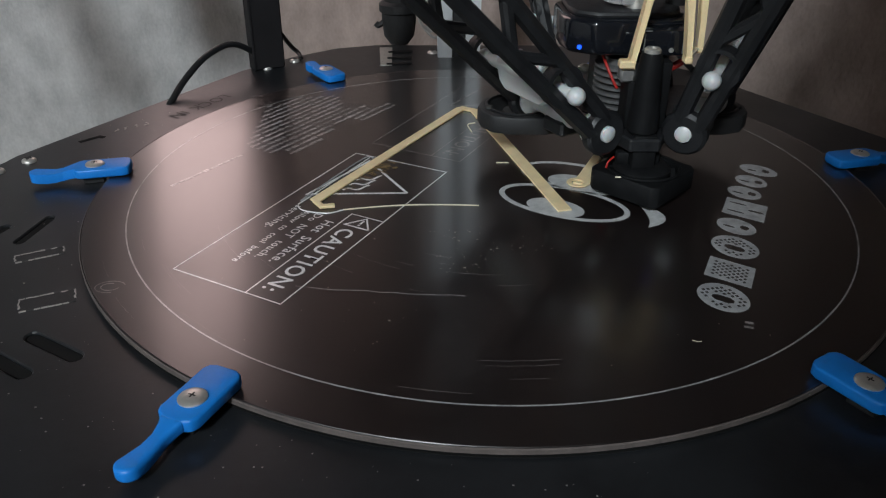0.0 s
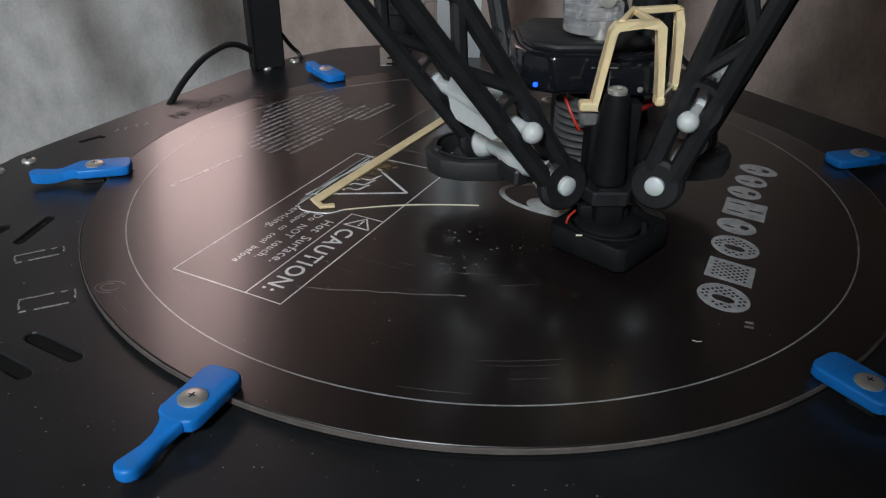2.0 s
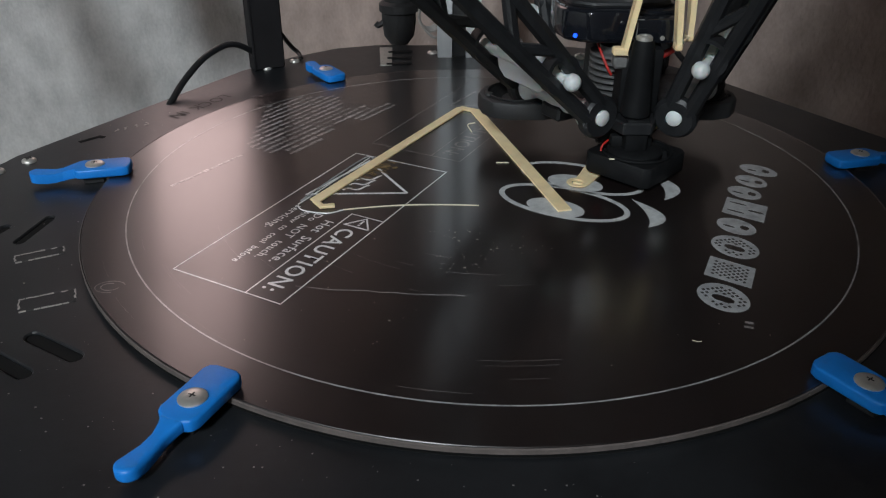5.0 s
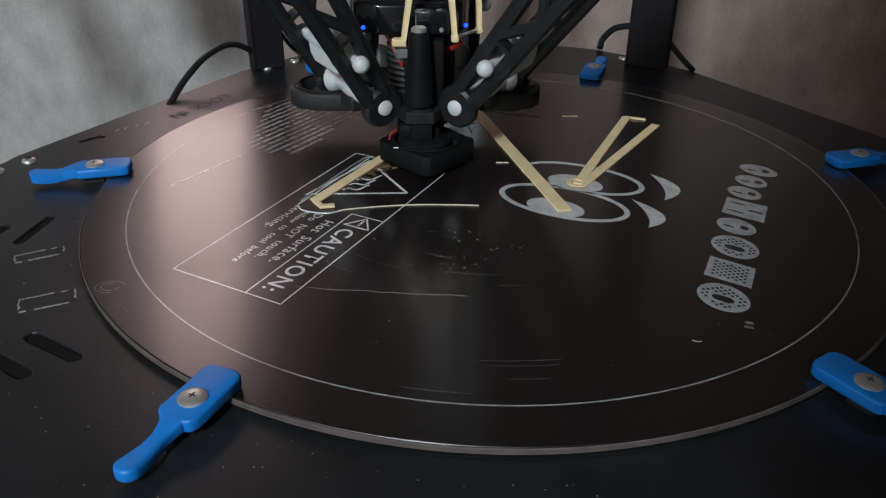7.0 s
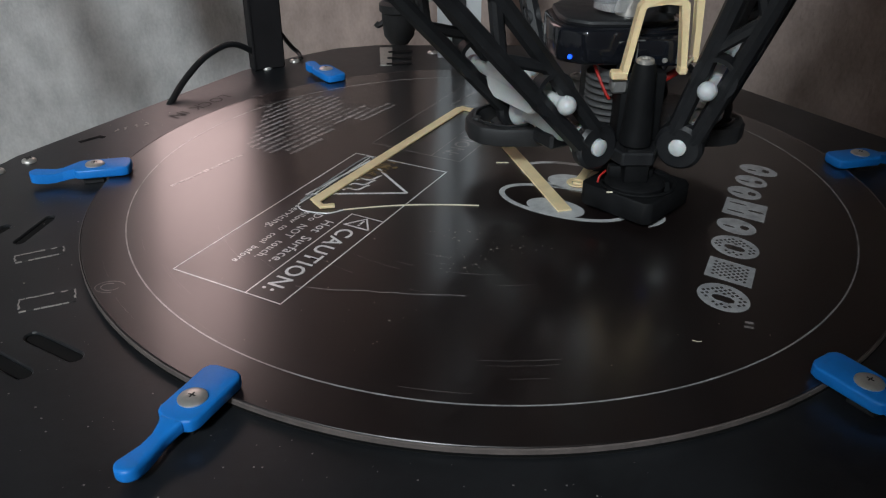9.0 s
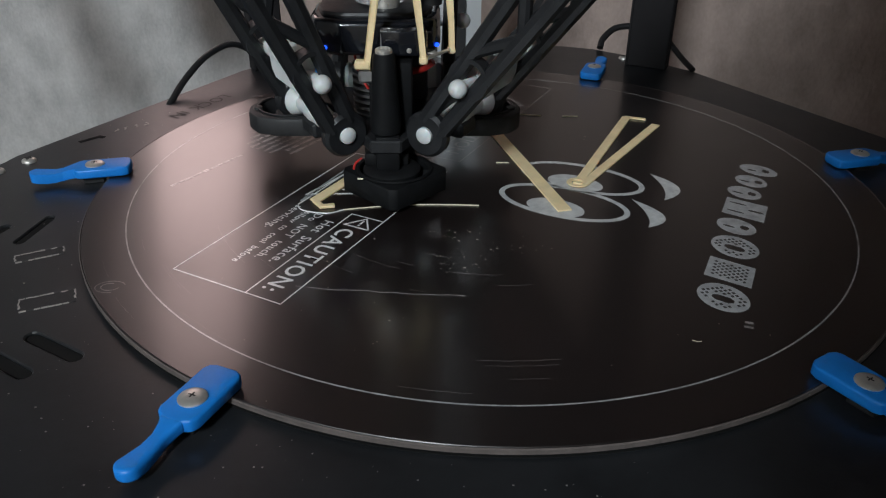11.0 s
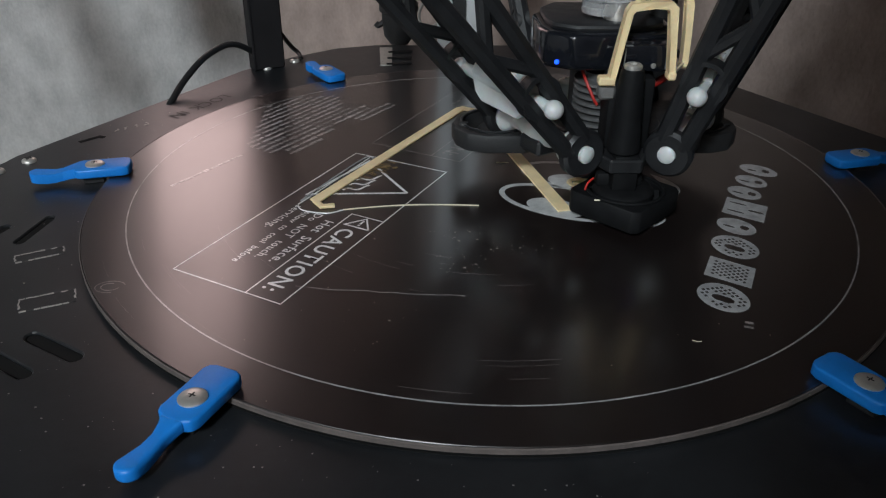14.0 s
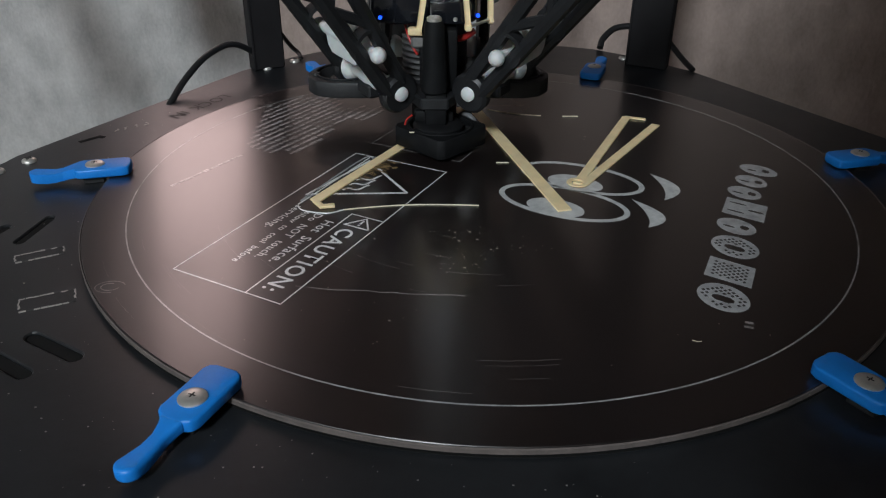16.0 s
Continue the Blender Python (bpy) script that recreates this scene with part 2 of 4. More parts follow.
SLOTS = [((-0.1650, -0.0440), (-0.1618, -0.0262), 0.0034), ((-0.1362, -0.1005), (-0.1208, -0.1098), 0.0044),
         ((-0.1800, -0.0480), (-0.1748, -0.0335), 0.0036), ((-0.1450, -0.1085), (-0.1316, -0.1172), 0.0044)]
part("plate", prism(outline, PLATE_Z - 0.006, PLATE_Z, 0.0006, 1, holes=[slot_outline(*s) for s in SLOTS]), PLATE, printer_base)
part("body", prism([(x * 0.9, y * 0.9) for x, y in outline], FLOOR_Z, PLATE_Z - 0.0076), PLATE_CUT, printer_base)
for a, b, w in SLOTS:
    part("slot_floor", prism(slot_outline(a, b, w), PLATE_Z - 0.0058, PLATE_Z - 0.0009), PLATE_CUT, printer_base, "shallow dark slot floor")
part("slot_liner", prism([(x * 0.985, y * 0.985) for x, y in outline], PLATE_Z - 0.0075, PLATE_Z - 0.0062), PLATE_CUT, printer_base)


# tape-like outlines of two filled slots
def frame_slot(a, b, w, parent):
    a, b = Vector(a), Vector(b)
    d = (b - a).normalized()
    n = Vector((-d.y, d.x)) * w / 2
    q = [a + n, b + n, b - n, a - n]
    bms = []
    rnd = random.Random(4)
    for i in range(4):
        s, e = q[i], q[(i + 1) % 4]
        k = 8 if i % 2 == 0 else 4
        for j in range(k):
            if rnd.random() < 0.1:
                continue
            u, v = s + (e - s) * (j / k), s + (e - s) * ((j + rnd.uniform(0.85, 1.0)) / k)
            q2 = (u + v) / 2 + Vector((rnd.uniform(-0.0003, 0.0003), rnd.uniform(-0.0003, 0.0003)))
            bms.append(strip([(u.x, u.y), (q2.x, q2.y), (v.x, v.y)], rnd.uniform(0.0003, 0.0006), PLATE_Z, PLATE_Z + 0.0003))
    part("slot_plug", prism([(v.x, v.y) for v in q], PLATE_Z, PLATE_Z + 0.00015), BLACK_MATT, parent, "black plug in a slot")
    part("slot_edge", join(*bms), GREY, parent, "scuffed pale slot edge")


frame_slot((-0.1471, -0.0849), (-0.1324, -0.0787), 0.0074, printer_base)
frame_slot((-0.1608, -0.0568), (-0.1472, -0.0500), 0.0050, printer_base)
# vent slots before the rear tower; the bright steel patch stands for a reflection
part("vent_glint", prism([(-0.0505, 0.1670), (-0.0440, 0.1670), (-0.0450, 0.2040), (-0.0530, 0.2040)], PLATE_Z, PLATE_Z + 0.0004), STEEL, printer_base, "bright steel patch standing for a reflection in the plate")
for k, y in enumerate((0.169, 0.181, 0.194)):
    part("vent_slot", strip([(-0.0470, y - 0.001), (-0.0325, y + 0.0005)], 0.0026, PLATE_Z + 0.0004, PLATE_Z + 0.0008), PLATE_CUT, printer_base, "dark vent slot")
# pale scuffs and a dark stop mark along the plate's edge
rnd = random.Random(11)
for x, y in ((-0.1676, 0.0619), (-0.1640, 0.0645), (-0.1600, 0.0680), (-0.1560, 0.0705)):
    pts = [(x + rnd.uniform(-0.0012, 0.0012), y + 0.0011 * k) for k in range(-1, 3)]
    part("scuff", strip(pts, 0.0006, PLATE_Z, PLATE_Z + 0.0002), GREY, printer_base, "pale scuffed mark")
part("stop_mark", strip([(-0.1790, 0.0478), (-0.1725, 0.0545), (-0.1700, 0.0535)], 0.0022, PLATE_Z, PLATE_Z + 0.0002), PLATE_CUT, printer_base, "dark engraved mark")


def screw_head(name, at, r, parent, z=0.0):
    """A pan-head screw; a dark raised cross stands for the shade in its recess."""
    x, y = at
    m = Matrix.Translation((x, y, z))
    head = part(name, lathe([(0, -0.0005), (r, -0.0005), (r, 0.0003), (r * 0.92, 0.0009), (r * 0.6, 0.0015), (0, 0.0017)], 20, m), STEEL, parent, "zinc plated screw", True)
    part("recess", join(box(-r * 0.5, -r * 0.12, 0.0012, r * 0.5, r * 0.12, 0.0019, 0, 1, m), box(-r * 0.12, -r * 0.5, 0.0012, r * 0.12, r * 0.5, 0.0019, 0, 1, m)), SLOT_DARK, head)
    return head


for at in ((-0.1919, 0.0262), (-0.0203, 0.1931), (0.0108, 0.1933), (-0.1013, 0.1746), (0.0944, 0.1817), (-0.1150, 0.1600), (-0.2000, 0.0150)):
    screw_head("screw", at, 0.0030, printer_base, PLATE_Z)

# ---- glass build plate ----
glass_plate = thing("build_plate", "round glass build plate over a dark printed heater board", "build plate")
part("disc", prism(circle(0, 0, 0.1497, 160), -0.0026, 0.0, 0.0002, 1), GLASS, glass_plate)
part("glass_edge", prism(circle(0, 0, 0.1503, 160), -0.0021, -0.0001, 0.0003, 1, holes=[circle(0, 0, 0.1497, 160)]), RIM, glass_plate, "pale ground glass edge")
part("edge_seat", prism(circle(0, 0, 0.1502, 96), PLATE_Z, -0.0027, holes=[circle(0, 0, 0.140, 96)]), PLATE_CUT, glass_plate, "dark seat under the glass")
INK_Z = 0.00006


def print_ring(cx, cy, r, w, ry=None, turn=0, mat=INK, name="printed_ring", n=96):
    return part(name, prism(circle(cx, cy, r, n, ry, turn), 0.00002, INK_Z, holes=[circle(cx, cy, r - w, n, None if ry is None else ry - w, turn)]), mat, glass_plate, "white printed line")


print_ring(0, 0, 0.1353, 0.00048, mat=INK_FAINT, n=160)


def ink(name, bm, mat=INK, label="white printed marking"):
    return part(name, bm, mat, glass_plate, label)


# the caution panel
E1, E2 = Vector((0.471, 0.882)), Vector((-0.874, 0.486))
BR = Vector((-0.0672, -0.0887))


def on_panel(u, v):
    p = BR + E1 * u + E2 * v
    return (p.x, p.y)


ink("panel_outline", strip([on_panel(0, 0), on_panel(0, 0.043), on_panel(0.1085, 0.043), on_panel(0.1096, 0), on_panel(0, 0)], 0.00045, 0.00002, INK_Z))
ink("panel_line", strip([on_panel(0, 0.0135), on_panel(0.0600, 0.0135), on_panel(0.0600, 0)], 0.00045, 0.00002, INK_Z))


def lettering(text, start, end, name="lettering", mat=INK, bold=0.0, gap=1.0, parent=None, z=INK_Z):
    """Words laid flat on the glass from start to end."""
    a, b = Vector(start), Vector(end)
    cu = bpy.data.curves.new(name, "FONT")
    cu.body, cu.size, cu.resolution_u, cu.offset, cu.space_word, cu.space_character = text, 1.0, 3, bold, gap, 1 + 0.1 * (gap - 1)
    tmp = bpy.data.objects.new("tmp", cu)
    scene.collection.objects.link(tmp)
    bpy.context.view_layer.update()
    me = bpy.data.meshes.new_from_object(tmp.evaluated_get(bpy.context.evaluated_depsgraph_get()))
    bpy.data.objects.remove(tmp)
    xs = [v.co.x for v in me.vertices]
    k = (b - a).length / (max(xs) - min(xs))
    ang = math.atan2((b - a).y, (b - a).x)
    me.transform(Matrix.Translation((a.x, a.y, z)) @ Matrix.Rotation(ang, 4, "Z") @ Matrix.Diagonal((k, k, k, 1)) @ Matrix.Translation((-min(xs), 0, 0)))
    me.materials.clear()
    me.materials.append(mat)
    ob = new(name, me)
    ob.parent = parent or glass_plate
    ob["label"] = "printed words '%s'" % text
    return ob


lettering("CAUTION:", on_panel(0.0492, 0.0107), on_panel(0.0045, 0.0107), bold=0.014, gap=2.2)
lettering("LOCK IN", (-0.1300, 0.1135), (-0.1490, 0.0815), "engraved_lettering", BLACK_MATT, 0.0, 1.2, printer_base, PLATE_Z + 0.0002)
lettering("Hot Surface.", on_panel(0.0512, 0.0192), on_panel(0.0185, 0.0192), bold=0.006, gap=2.1)
lettering("Do NOT touch.", on_panel(0.0540, 0.0252), on_panel(0.0185, 0.0252), bold=0.006, gap=2.1)
lettering("Allow to cool before", on_panel(0.0540, 0.0302), on_panel(0.0130, 0.0302), bold=0.006, gap=2.1)
lettering("servicing.", on_panel(0.0560, 0.0355), on_panel(0.0370, 0.0355), bold=0.006, gap=2.1)


def outlined(pts, w, name, mat=INK):
    return ink(name, strip(list(pts) + [pts[0]], w, 0.00002, INK_Z), mat)


outlined([on_panel(0.0520, 0.0015), on_panel(0.0520, 0.0115), on_panel(0.0590, 0.0065)], 0.0006, "warning_triangle")
ink("exclamation_mark", join(strip([on_panel(0.0532, 0.0065), on_panel(0.0540, 0.0065)], 0.0008, 0.00002, INK_Z), strip([on_panel(0.0546, 0.0065), on_panel(0.0572, 0.0065)], 0.0007, 0.00002, INK_Z)))
outlined([(-0.0312, -0.0116), (-0.0690, -0.0125), (-0.0475, 0.0195)], 0.0011, "heat_triangle")
for k in range(3):
    c = Vector((-0.0560 + 0.0022 * k, -0.0092 + 0.0045 * k))
    pts = [(c.x + 0.0010 * j, c.y + 0.0013 * math.sin(j * 0.75 + 0.4) + 0.00035 * j) for j in range(11)]
    ink("heat_wave", strip(pts, 0.0009, 0.00002, INK_Z))
# the same panel again behind, worn
BR2 = Vector((-0.0098, 0.0186))


def on_worn(u, v):
    p = BR2 + E1 * u + E2 * v
    return (p.x, p.y)


outlined([on_worn(0, 0), on_worn(0, 0.043), on_worn(0.1085, 0.043), on_worn(0.1096, 0)], 0.0004, "worn_panel_outline", INK_WORN)
ink("worn_panel_line", strip([on_worn(0, 0.0135), on_worn(0.0600, 0.0135), on_worn(0.0600, 0)], 0.0004, 0.00002, INK_Z), INK_WORN)
lettering("CAUTION:", on_worn(0.0492, 0.0107), on_worn(0.0045, 0.0107), mat=INK_WORN, bold=0.012)
outlined([(0.0242, 0.0889), (-0.0125, 0.0885), (0.0078, 0.1195)], 0.0011, "worn_heat_triangle", INK_WORN)
# faded fine print: unreadable rows of small bars
rnd = random.Random(21)
rows = []
u, v = Vector((0.56, 0.83)), Vector((-0.83, 0.56))
FINE = Vector((-0.1229, -0.0052))


def bar_row(off, s, end, thick):
    """A row of word-long groups of small upright bars."""
    while s < end:
        word = rnd.uniform(0.0022, 0.0068)
        k = s
        while k < min(s + word, end):
            w = rnd.uniform(0.0005, 0.0012)
            a = FINE + v * (off + rnd.uniform(-0.0002, 0.0002)) + u * k
            b = a + u * w
            if a.length < 0.1335:
                rows.append(strip([(a.x, a.y), (b.x, b.y)], thick * rnd.choice((0.65, 0.8, 1.0)), 0.00002, INK_Z))
            k += w + rnd.uniform(0.0002, 0.0004)
        s += word + rnd.uniform(0.0009, 0.0014)


for i in range(15):
    off = -0.0160 + 0.0038 * i
    first = max(0.046, 0.040 + (off - 0.0017) * 1.5)
    last = 0.118 - abs(i - 7) * 0.0012 + rnd.uniform(-0.008, 0.004)
    if i < 2:
        bar_row(off, 0.050 + 0.002 * i, 0.070 + 0.012 * i, 0.0019)
        bar_row(off, 0.099, 0.125, 0.0019)
    else:
        bar_row(off, first, last, 0.0019)
bar_row(0.0, 0.0, 0.038, 0.0017)
ink("fine_print", join(*rows), INK_FINE, "faded unreadable fine print")
# two cartoon-like printed ovals with discs and crescents
for cx, cy in ((0.0278, -0.0195), (0.0383, 0.0024)):
    print_ring(cx, cy, 0.0255, 0.0022, 0.0133, 152.5, INK_SPOT, "printed_oval")
for cx, cy in ((0.0242, -0.0242), (0.0351, -0.0026)):
    ink("printed_spot", prism(circle(cx, cy, 0.0112, 40, 0.0069, 150), 0.00002, INK_Z + 0.00003), INK_SPOT)


def crescent(a, b, c):
    """A horn-shaped patch from a point over b to c."""
    a, b, c = Vector(a), Vector(b), Vector(c)
    o = [(1 - t) ** 2 * a + 2 * t * (1 - t) * (2 * b - (a + c) / 2) + t * t * c for t in (i / 12 for i in range(13))]
    m = a * 0.3 + c * 0.7
    inner = [(1 - t) ** 2 * c + 2 * t * (1 - t) * (m + (b - m) * 0.55) + t * t * a for t in (i / 12 for i in range(1, 12))]
    return [(p.x, p.y) for p in o + inner]


ink("printed_crescent", prism(crescent((0.067, 0.0062), (0.0752, -0.0080), (0.0663, -0.0184)), 0.00002, INK_Z), INK_SPOT)
ink("printed_crescent", prism(crescent((0.0543, -0.0174), (0.0632, -0.0320), (0.055, -0.0403)), 0.00002, INK_Z), INK_SPOT)
# the maker's mark, as plain slanted ovals and blocks
d, up = Vector((-0.440, -0.898)), Vector((0.898, -0.440))


def mark_at(c, p, q):
    """A spot on the mark: p along the row, q across it, leaning."""
    r = Vector(c) + d * (p + q * 0.16) + up * q
    return (r.x, r.y)


def mark_oval(c, w, h, holes=(), n=32):
    return prism([mark_at(c, w / 2 * math.cos(k * 2 * math.pi / n), h / 2 * math.sin(k * 2 * math.pi / n)) for k in range(n)], 0.00002, INK_Z, holes=holes)


def mark_slit(c, p, q, w, h):
    return [mark_at(c, p + x * w / 2, q + y * h / 2) for x, y in ((-1, -0.6), (-0.4, -1), (0.4, -1), (1, -0.6), (1, 0.6), (0.4, 1), (-0.4, 1), (-1, 0.6))]


def mark_block(c, w, h, holes=()):
    return prism([mark_at(c, x * w / 2, y * h / 2) for x, y in ((-1, -1), (1, -1), (1, 1), (-1, 1))], 0.00002, INK_Z, holes=holes)


for c, w, h in (((0.1125, 0.0094), 0.0104, 0.0150), ((0.1057, -0.0012), 0.0108, 0.0124), ((0.0993, -0.0118), 0.0108, 0.0128), ((0.0867, -0.0396), 0.0118, 0.0138)):
    ink("mark_oval", mark_oval(c, w, h, [mark_slit(c, -0.0004, 0.0028, 0.0032, 0.0030), mark_slit(c, 0.0012, -0.0024, 0.0013, 0.0040)]), INK_GREY, "grey printed oval")
M_AT = (0.0945, -0.0262)
ink("mark_block", mark_block(M_AT, 0.0142, 0.0150, [mark_slit(M_AT, -0.0036, -0.0030, 0.0012, 0.0062), mark_slit(M_AT, 0.0036, -0.0030, 0.0012, 0.0062), mark_slit(M_AT, 0.0, 0.0040, 0.0016, 0.0056)]), INK_GREY, "grey printed block")


def lattice(c, w, h, inside):
    """Small lozenge openings wherever inside(p, q) holds."""
    out = []
    for i in range(-5, 6):
        for j in range(-6, 7):
            p, q = i * 0.0021 + (0.00105 if j % 2 else 0.0), j * 0.00125
            if inside(p / (w / 2), q / (h / 2)):
                out.append([mark_at(c, p + x, q + y) for x, y in ((0.00075, 0), (0, 0.00075), (-0.00075, 0), (0, -0.00075))])
    return out


for c, w, h in (((0.0812, -0.0545), 0.0150, 0.0160), ((0.0670, -0.0858), 0.0152, 0.0160)):
    holes = lattice(c, w, h, lambda p, q: p * p + q * q < 0.66 and (abs(p + -0.12) > 0.34 or abs(q) > 0.52))
    ink("mark_lattice", mark_oval(c, w, h, holes + [mark_slit(c, 0.0009, 0.0, 0.0034, 0.0068)], 40), INK_GREY, "grey printed lattice oval")
N_AT = (0.0741, -0.0707)
ink("mark_lattice", mark_block(N_AT, 0.0132, 0.0148, lattice(N_AT, 0.0132, 0.0148, lambda p, q: abs(p) < 0.78 and abs(q) < 0.84)), INK_GREY, "grey printed lattice block")
ink("small_mark", join(strip([(0.0690, -0.0990), (0.0712, -0.0998)], 0.0010, 0.00002, INK_Z), strip([(0.0680, -0.1012), (0.0704, -0.1020)], 0.0010, 0.00002, INK_Z)), INK_WORN)


for k, r in enumerate((0.0042, 0.0026)):
    pts = [(-0.1212 + r * math.cos(a) * 1.1, -0.0786 + r * 0.8 * math.sin(a)) for a in (0.4 + k + j * 0.42 for j in range(12))]
    ink("scuff", strip(pts, 0.0003, 0.00002, INK_Z), INK_WORN, "pale curled scuff near the glass edge")


# ---- printed strips lying on the glass ----
def flat_strip(name, pts, w, h, label):
    ob = part(name, bevel(strip(pts, w, 0.00005, h), 0.0002, 1), CREAM)
    return tagged(ob, label, "plastic strip", group="printed strips")


flat_strip("plastic_strip", [(-0.0071, 0.0831), (-0.0655, -0.0192)], 0.0046, 0.0008, "long cream printed plastic strip with hooked end on the glass")
flat_strip("plastic_strip", [(0.0004, 0.0792), (0.0273, -0.0277)], 0.0056, 0.0008, "straight cream printed plastic strip lying across an oval")
forked = thing("forked_strip", "forked cream printed strip with round pivot end", "plastic strip", "printed strips")
part("arm", bevel(strip([(0.0357, -0.0046), (0.0714, 0.0706)], 0.0040, 0.00005, 0.0009), 0.0002, 1), CREAM, forked)
part("arm", bevel(strip([(0.0385, -0.0040), (0.0830, 0.0608)], 0.0040, 0.0001, 0.0008), 0.0002, 1), CREAM, forked)
part("tip", bevel(strip([(0.0706, 0.0715), (0.0800, 0.0680)], 0.0020, 0.00005, 0.0008), 0.0002, 1), CREAM, forked)
part("pivot", prism(circle(0.0357, -0.0046, 0.0044, 28), 0.0008, 0.0014, 0.0003, 1, holes=[circle(0.0357, -0.0046, 0.0022, 20)]), CREAM, forked, "raised round pivot ring")
part("corner", bevel(strip([(-0.0085, 0.0815), (-0.0060, 0.0835), (0.0012, 0.0790)], 0.0040, 0.00005, 0.00085), 0.0002, 1), CREAM, bpy.data.objects["plastic_strip"])
part("hook", bevel(strip([(-0.0655, -0.0192), (-0.0622, -0.0243), (-0.0575, -0.0235)], 0.0024, 0.00005, 0.0012), 0.0003, 1), CREAM, bpy.data.objects["plastic_strip"])


def filament(name, pts, r, label, mat=CREAM_DULL):
    return tagged(part(name, tube([(x, y, r * 0.9) for x, y in pts], r, 6, 6), mat), label, "filament", group="loose filament lines")


filament("filament_line", [(-0.0540, -0.0262), (-0.0431, -0.0240), (-0.0309, -0.0224), (-0.0170, -0.0222), (-0.0040, -0.0229)], 0.00026, "thin cream filament thread lying on the glass", CREAM_DULL)
filament("filament_line", [(-0.0475, 0.0227), (-0.0684, -0.0165), (-0.0712, -0.0215), (-0.0690, -0.0265), (-0.0600, -0.0290), (-0.0540, -0.0262)], 0.00022, "thin cream outline loop round the strip's end", INK)
filament("filament_line", [(-0.0450, 0.0195), (-0.0500, 0.0215), (-0.0700, -0.0170), (-0.0665, -0.0135)], 0.0003, "thin cream outline beside the strip", INK_GREY)
filament("filament_line", [(0.0060, 0.0825), (0.0172, 0.0767), (0.0310, 0.0736)], 0.00026, "thin cream filament thread near the strip")
filament("filament_line", [(0.0412, 0.0728), (0.0485, 0.0728)], 0.0003, "short cream filament scrap")
filament("filament_line", [(0.0053, 0.0172), (0.0080, 0.0173), (0.0105, 0.0172)], 0.00022, "short dull filament scrap")
filament("filament_line", [(-0.0010, 0.0640), (-0.0045, 0.0614), (-0.0031, 0.0521)], 0.00028, "tiny curled filament scrap")
filament("filament_line", [(0.0510, -0.1079), (0.0522, -0.1085), (0.0535, -0.1085)], 0.00012, "tiny filament hair near the glass edge")
# browned plastic that oozed from the long strip's edge
rnd = random.Random(31)
bms = []
for i in range(30):
    k = rnd.random()
    a = Vector((-0.0595, -0.0120)) + Vector((0.0190, 0.0330)) * k
    way = Vector((rnd.uniform(0.6, 1.0), rnd.uniform(-0.9, 0.25)))
    n = rnd.uniform(0.003, 0.010) * (0.6 + 0.6 * k)
    b, c = a + way * n * 0.5 + Vector((0, rnd.uniform(-0.001, 0.001))), a + way * n
    bms.append(strip([(a.x, a.y), (b.x, b.y), (c.x, c.y)], rnd.uniform(0.00012, 0.00032), 0.0001, rnd.uniform(0.00018, 0.0003)))
for x, y, r in ((-0.0435, 0.0125, 0.0020), (-0.0400, 0.0138, 0.0016), (-0.0365, 0.0120, 0.0011), (-0.0462, 0.0100, 0.0017)):
    bms.append(prism(circle(x, y, r, 14, r * 0.6, 20), 0.0001, 0.0005, 0.0001, 1))
tagged(part("residue", join(*bms), BURNT), "browned stringy plastic residue beside the strip", "residue", kind="stuff")
# crumbs, dust and scratches
rnd = random.Random(5)
bms = []
for cx, cy, sx, sy, n in ((0.000, -0.054, 0.009, 0.003, 24), (-0.018, -0.045, 0.008, 0.0025, 16), (-0.014, -0.065, 0.006, 0.004, 18), (-0.06, -0.085, 0.012, 0.03, 14),
                          (0.0, -0.10, 0.06, 0.02, 16), (0.045, 0.045, 0.02, 0.012, 5)):
    for i in range(n):
        x, y, s = rnd.gauss(cx, sx), rnd.gauss(cy, sy), rnd.choice((0.00010, 0.00014, 0.00018, 0.00028))
        bms.append(box(x - s, y - s * 0.6, 0.00001, x + s, y + s * 0.6, s * 0.8, 0, 1))
tagged(part("crumbs", join(*bms), CRUMB), "scattered tiny pale plastic crumbs on the glass", "crumbs", kind="stuff")
bms = []
for i in range(170):
    a = rnd.uniform(math.radians(150), math.radians(285))
    r = rnd.uniform(0.153, 0.195)
    s = rnd.choice((0.00007, 0.00009, 0.00012, 0.0002))
    x, y = r * math.cos(a), r * math.sin(a)
    if y < -0.18:
        continue
    bms.append(box(x - s, y - s * 0.7, PLATE_Z, x + s, y + s * 0.7, PLATE_Z + s * 0.7, 0, 1))
tagged(part("dust", join(*bms), GREY), "pale dust specks on the black plate", "dust", kind="stuff")
bms = [strip([(-0.0643 + 0.0528 * i / 12 + rnd.uniform(-0.0003, 0.0003), -0.0789 - 0.0059 * i / 12 + rnd.uniform(-0.0005, 0.0005)) for i in range(13)], 0.0003, 0.00001, 0.00004)]
for i in range(26):
    a0, r, s = rnd.uniform(3.5, 4.7), rnd.uniform(0.060, 0.146), rnd.uniform(0.03, 0.30)
    bms.append(strip([(r * math.cos(a0 + s * k / 6), r * math.sin(a0 + s * k / 6)) for k in range(7)], rnd.choice((0.00003, 0.00004, 0.00006)), 0.00001, 0.00003))
tagged(part("scratches", join(*bms), INK_WORN), "fine pale scratches in the glass", "scratches", kind="stuff")


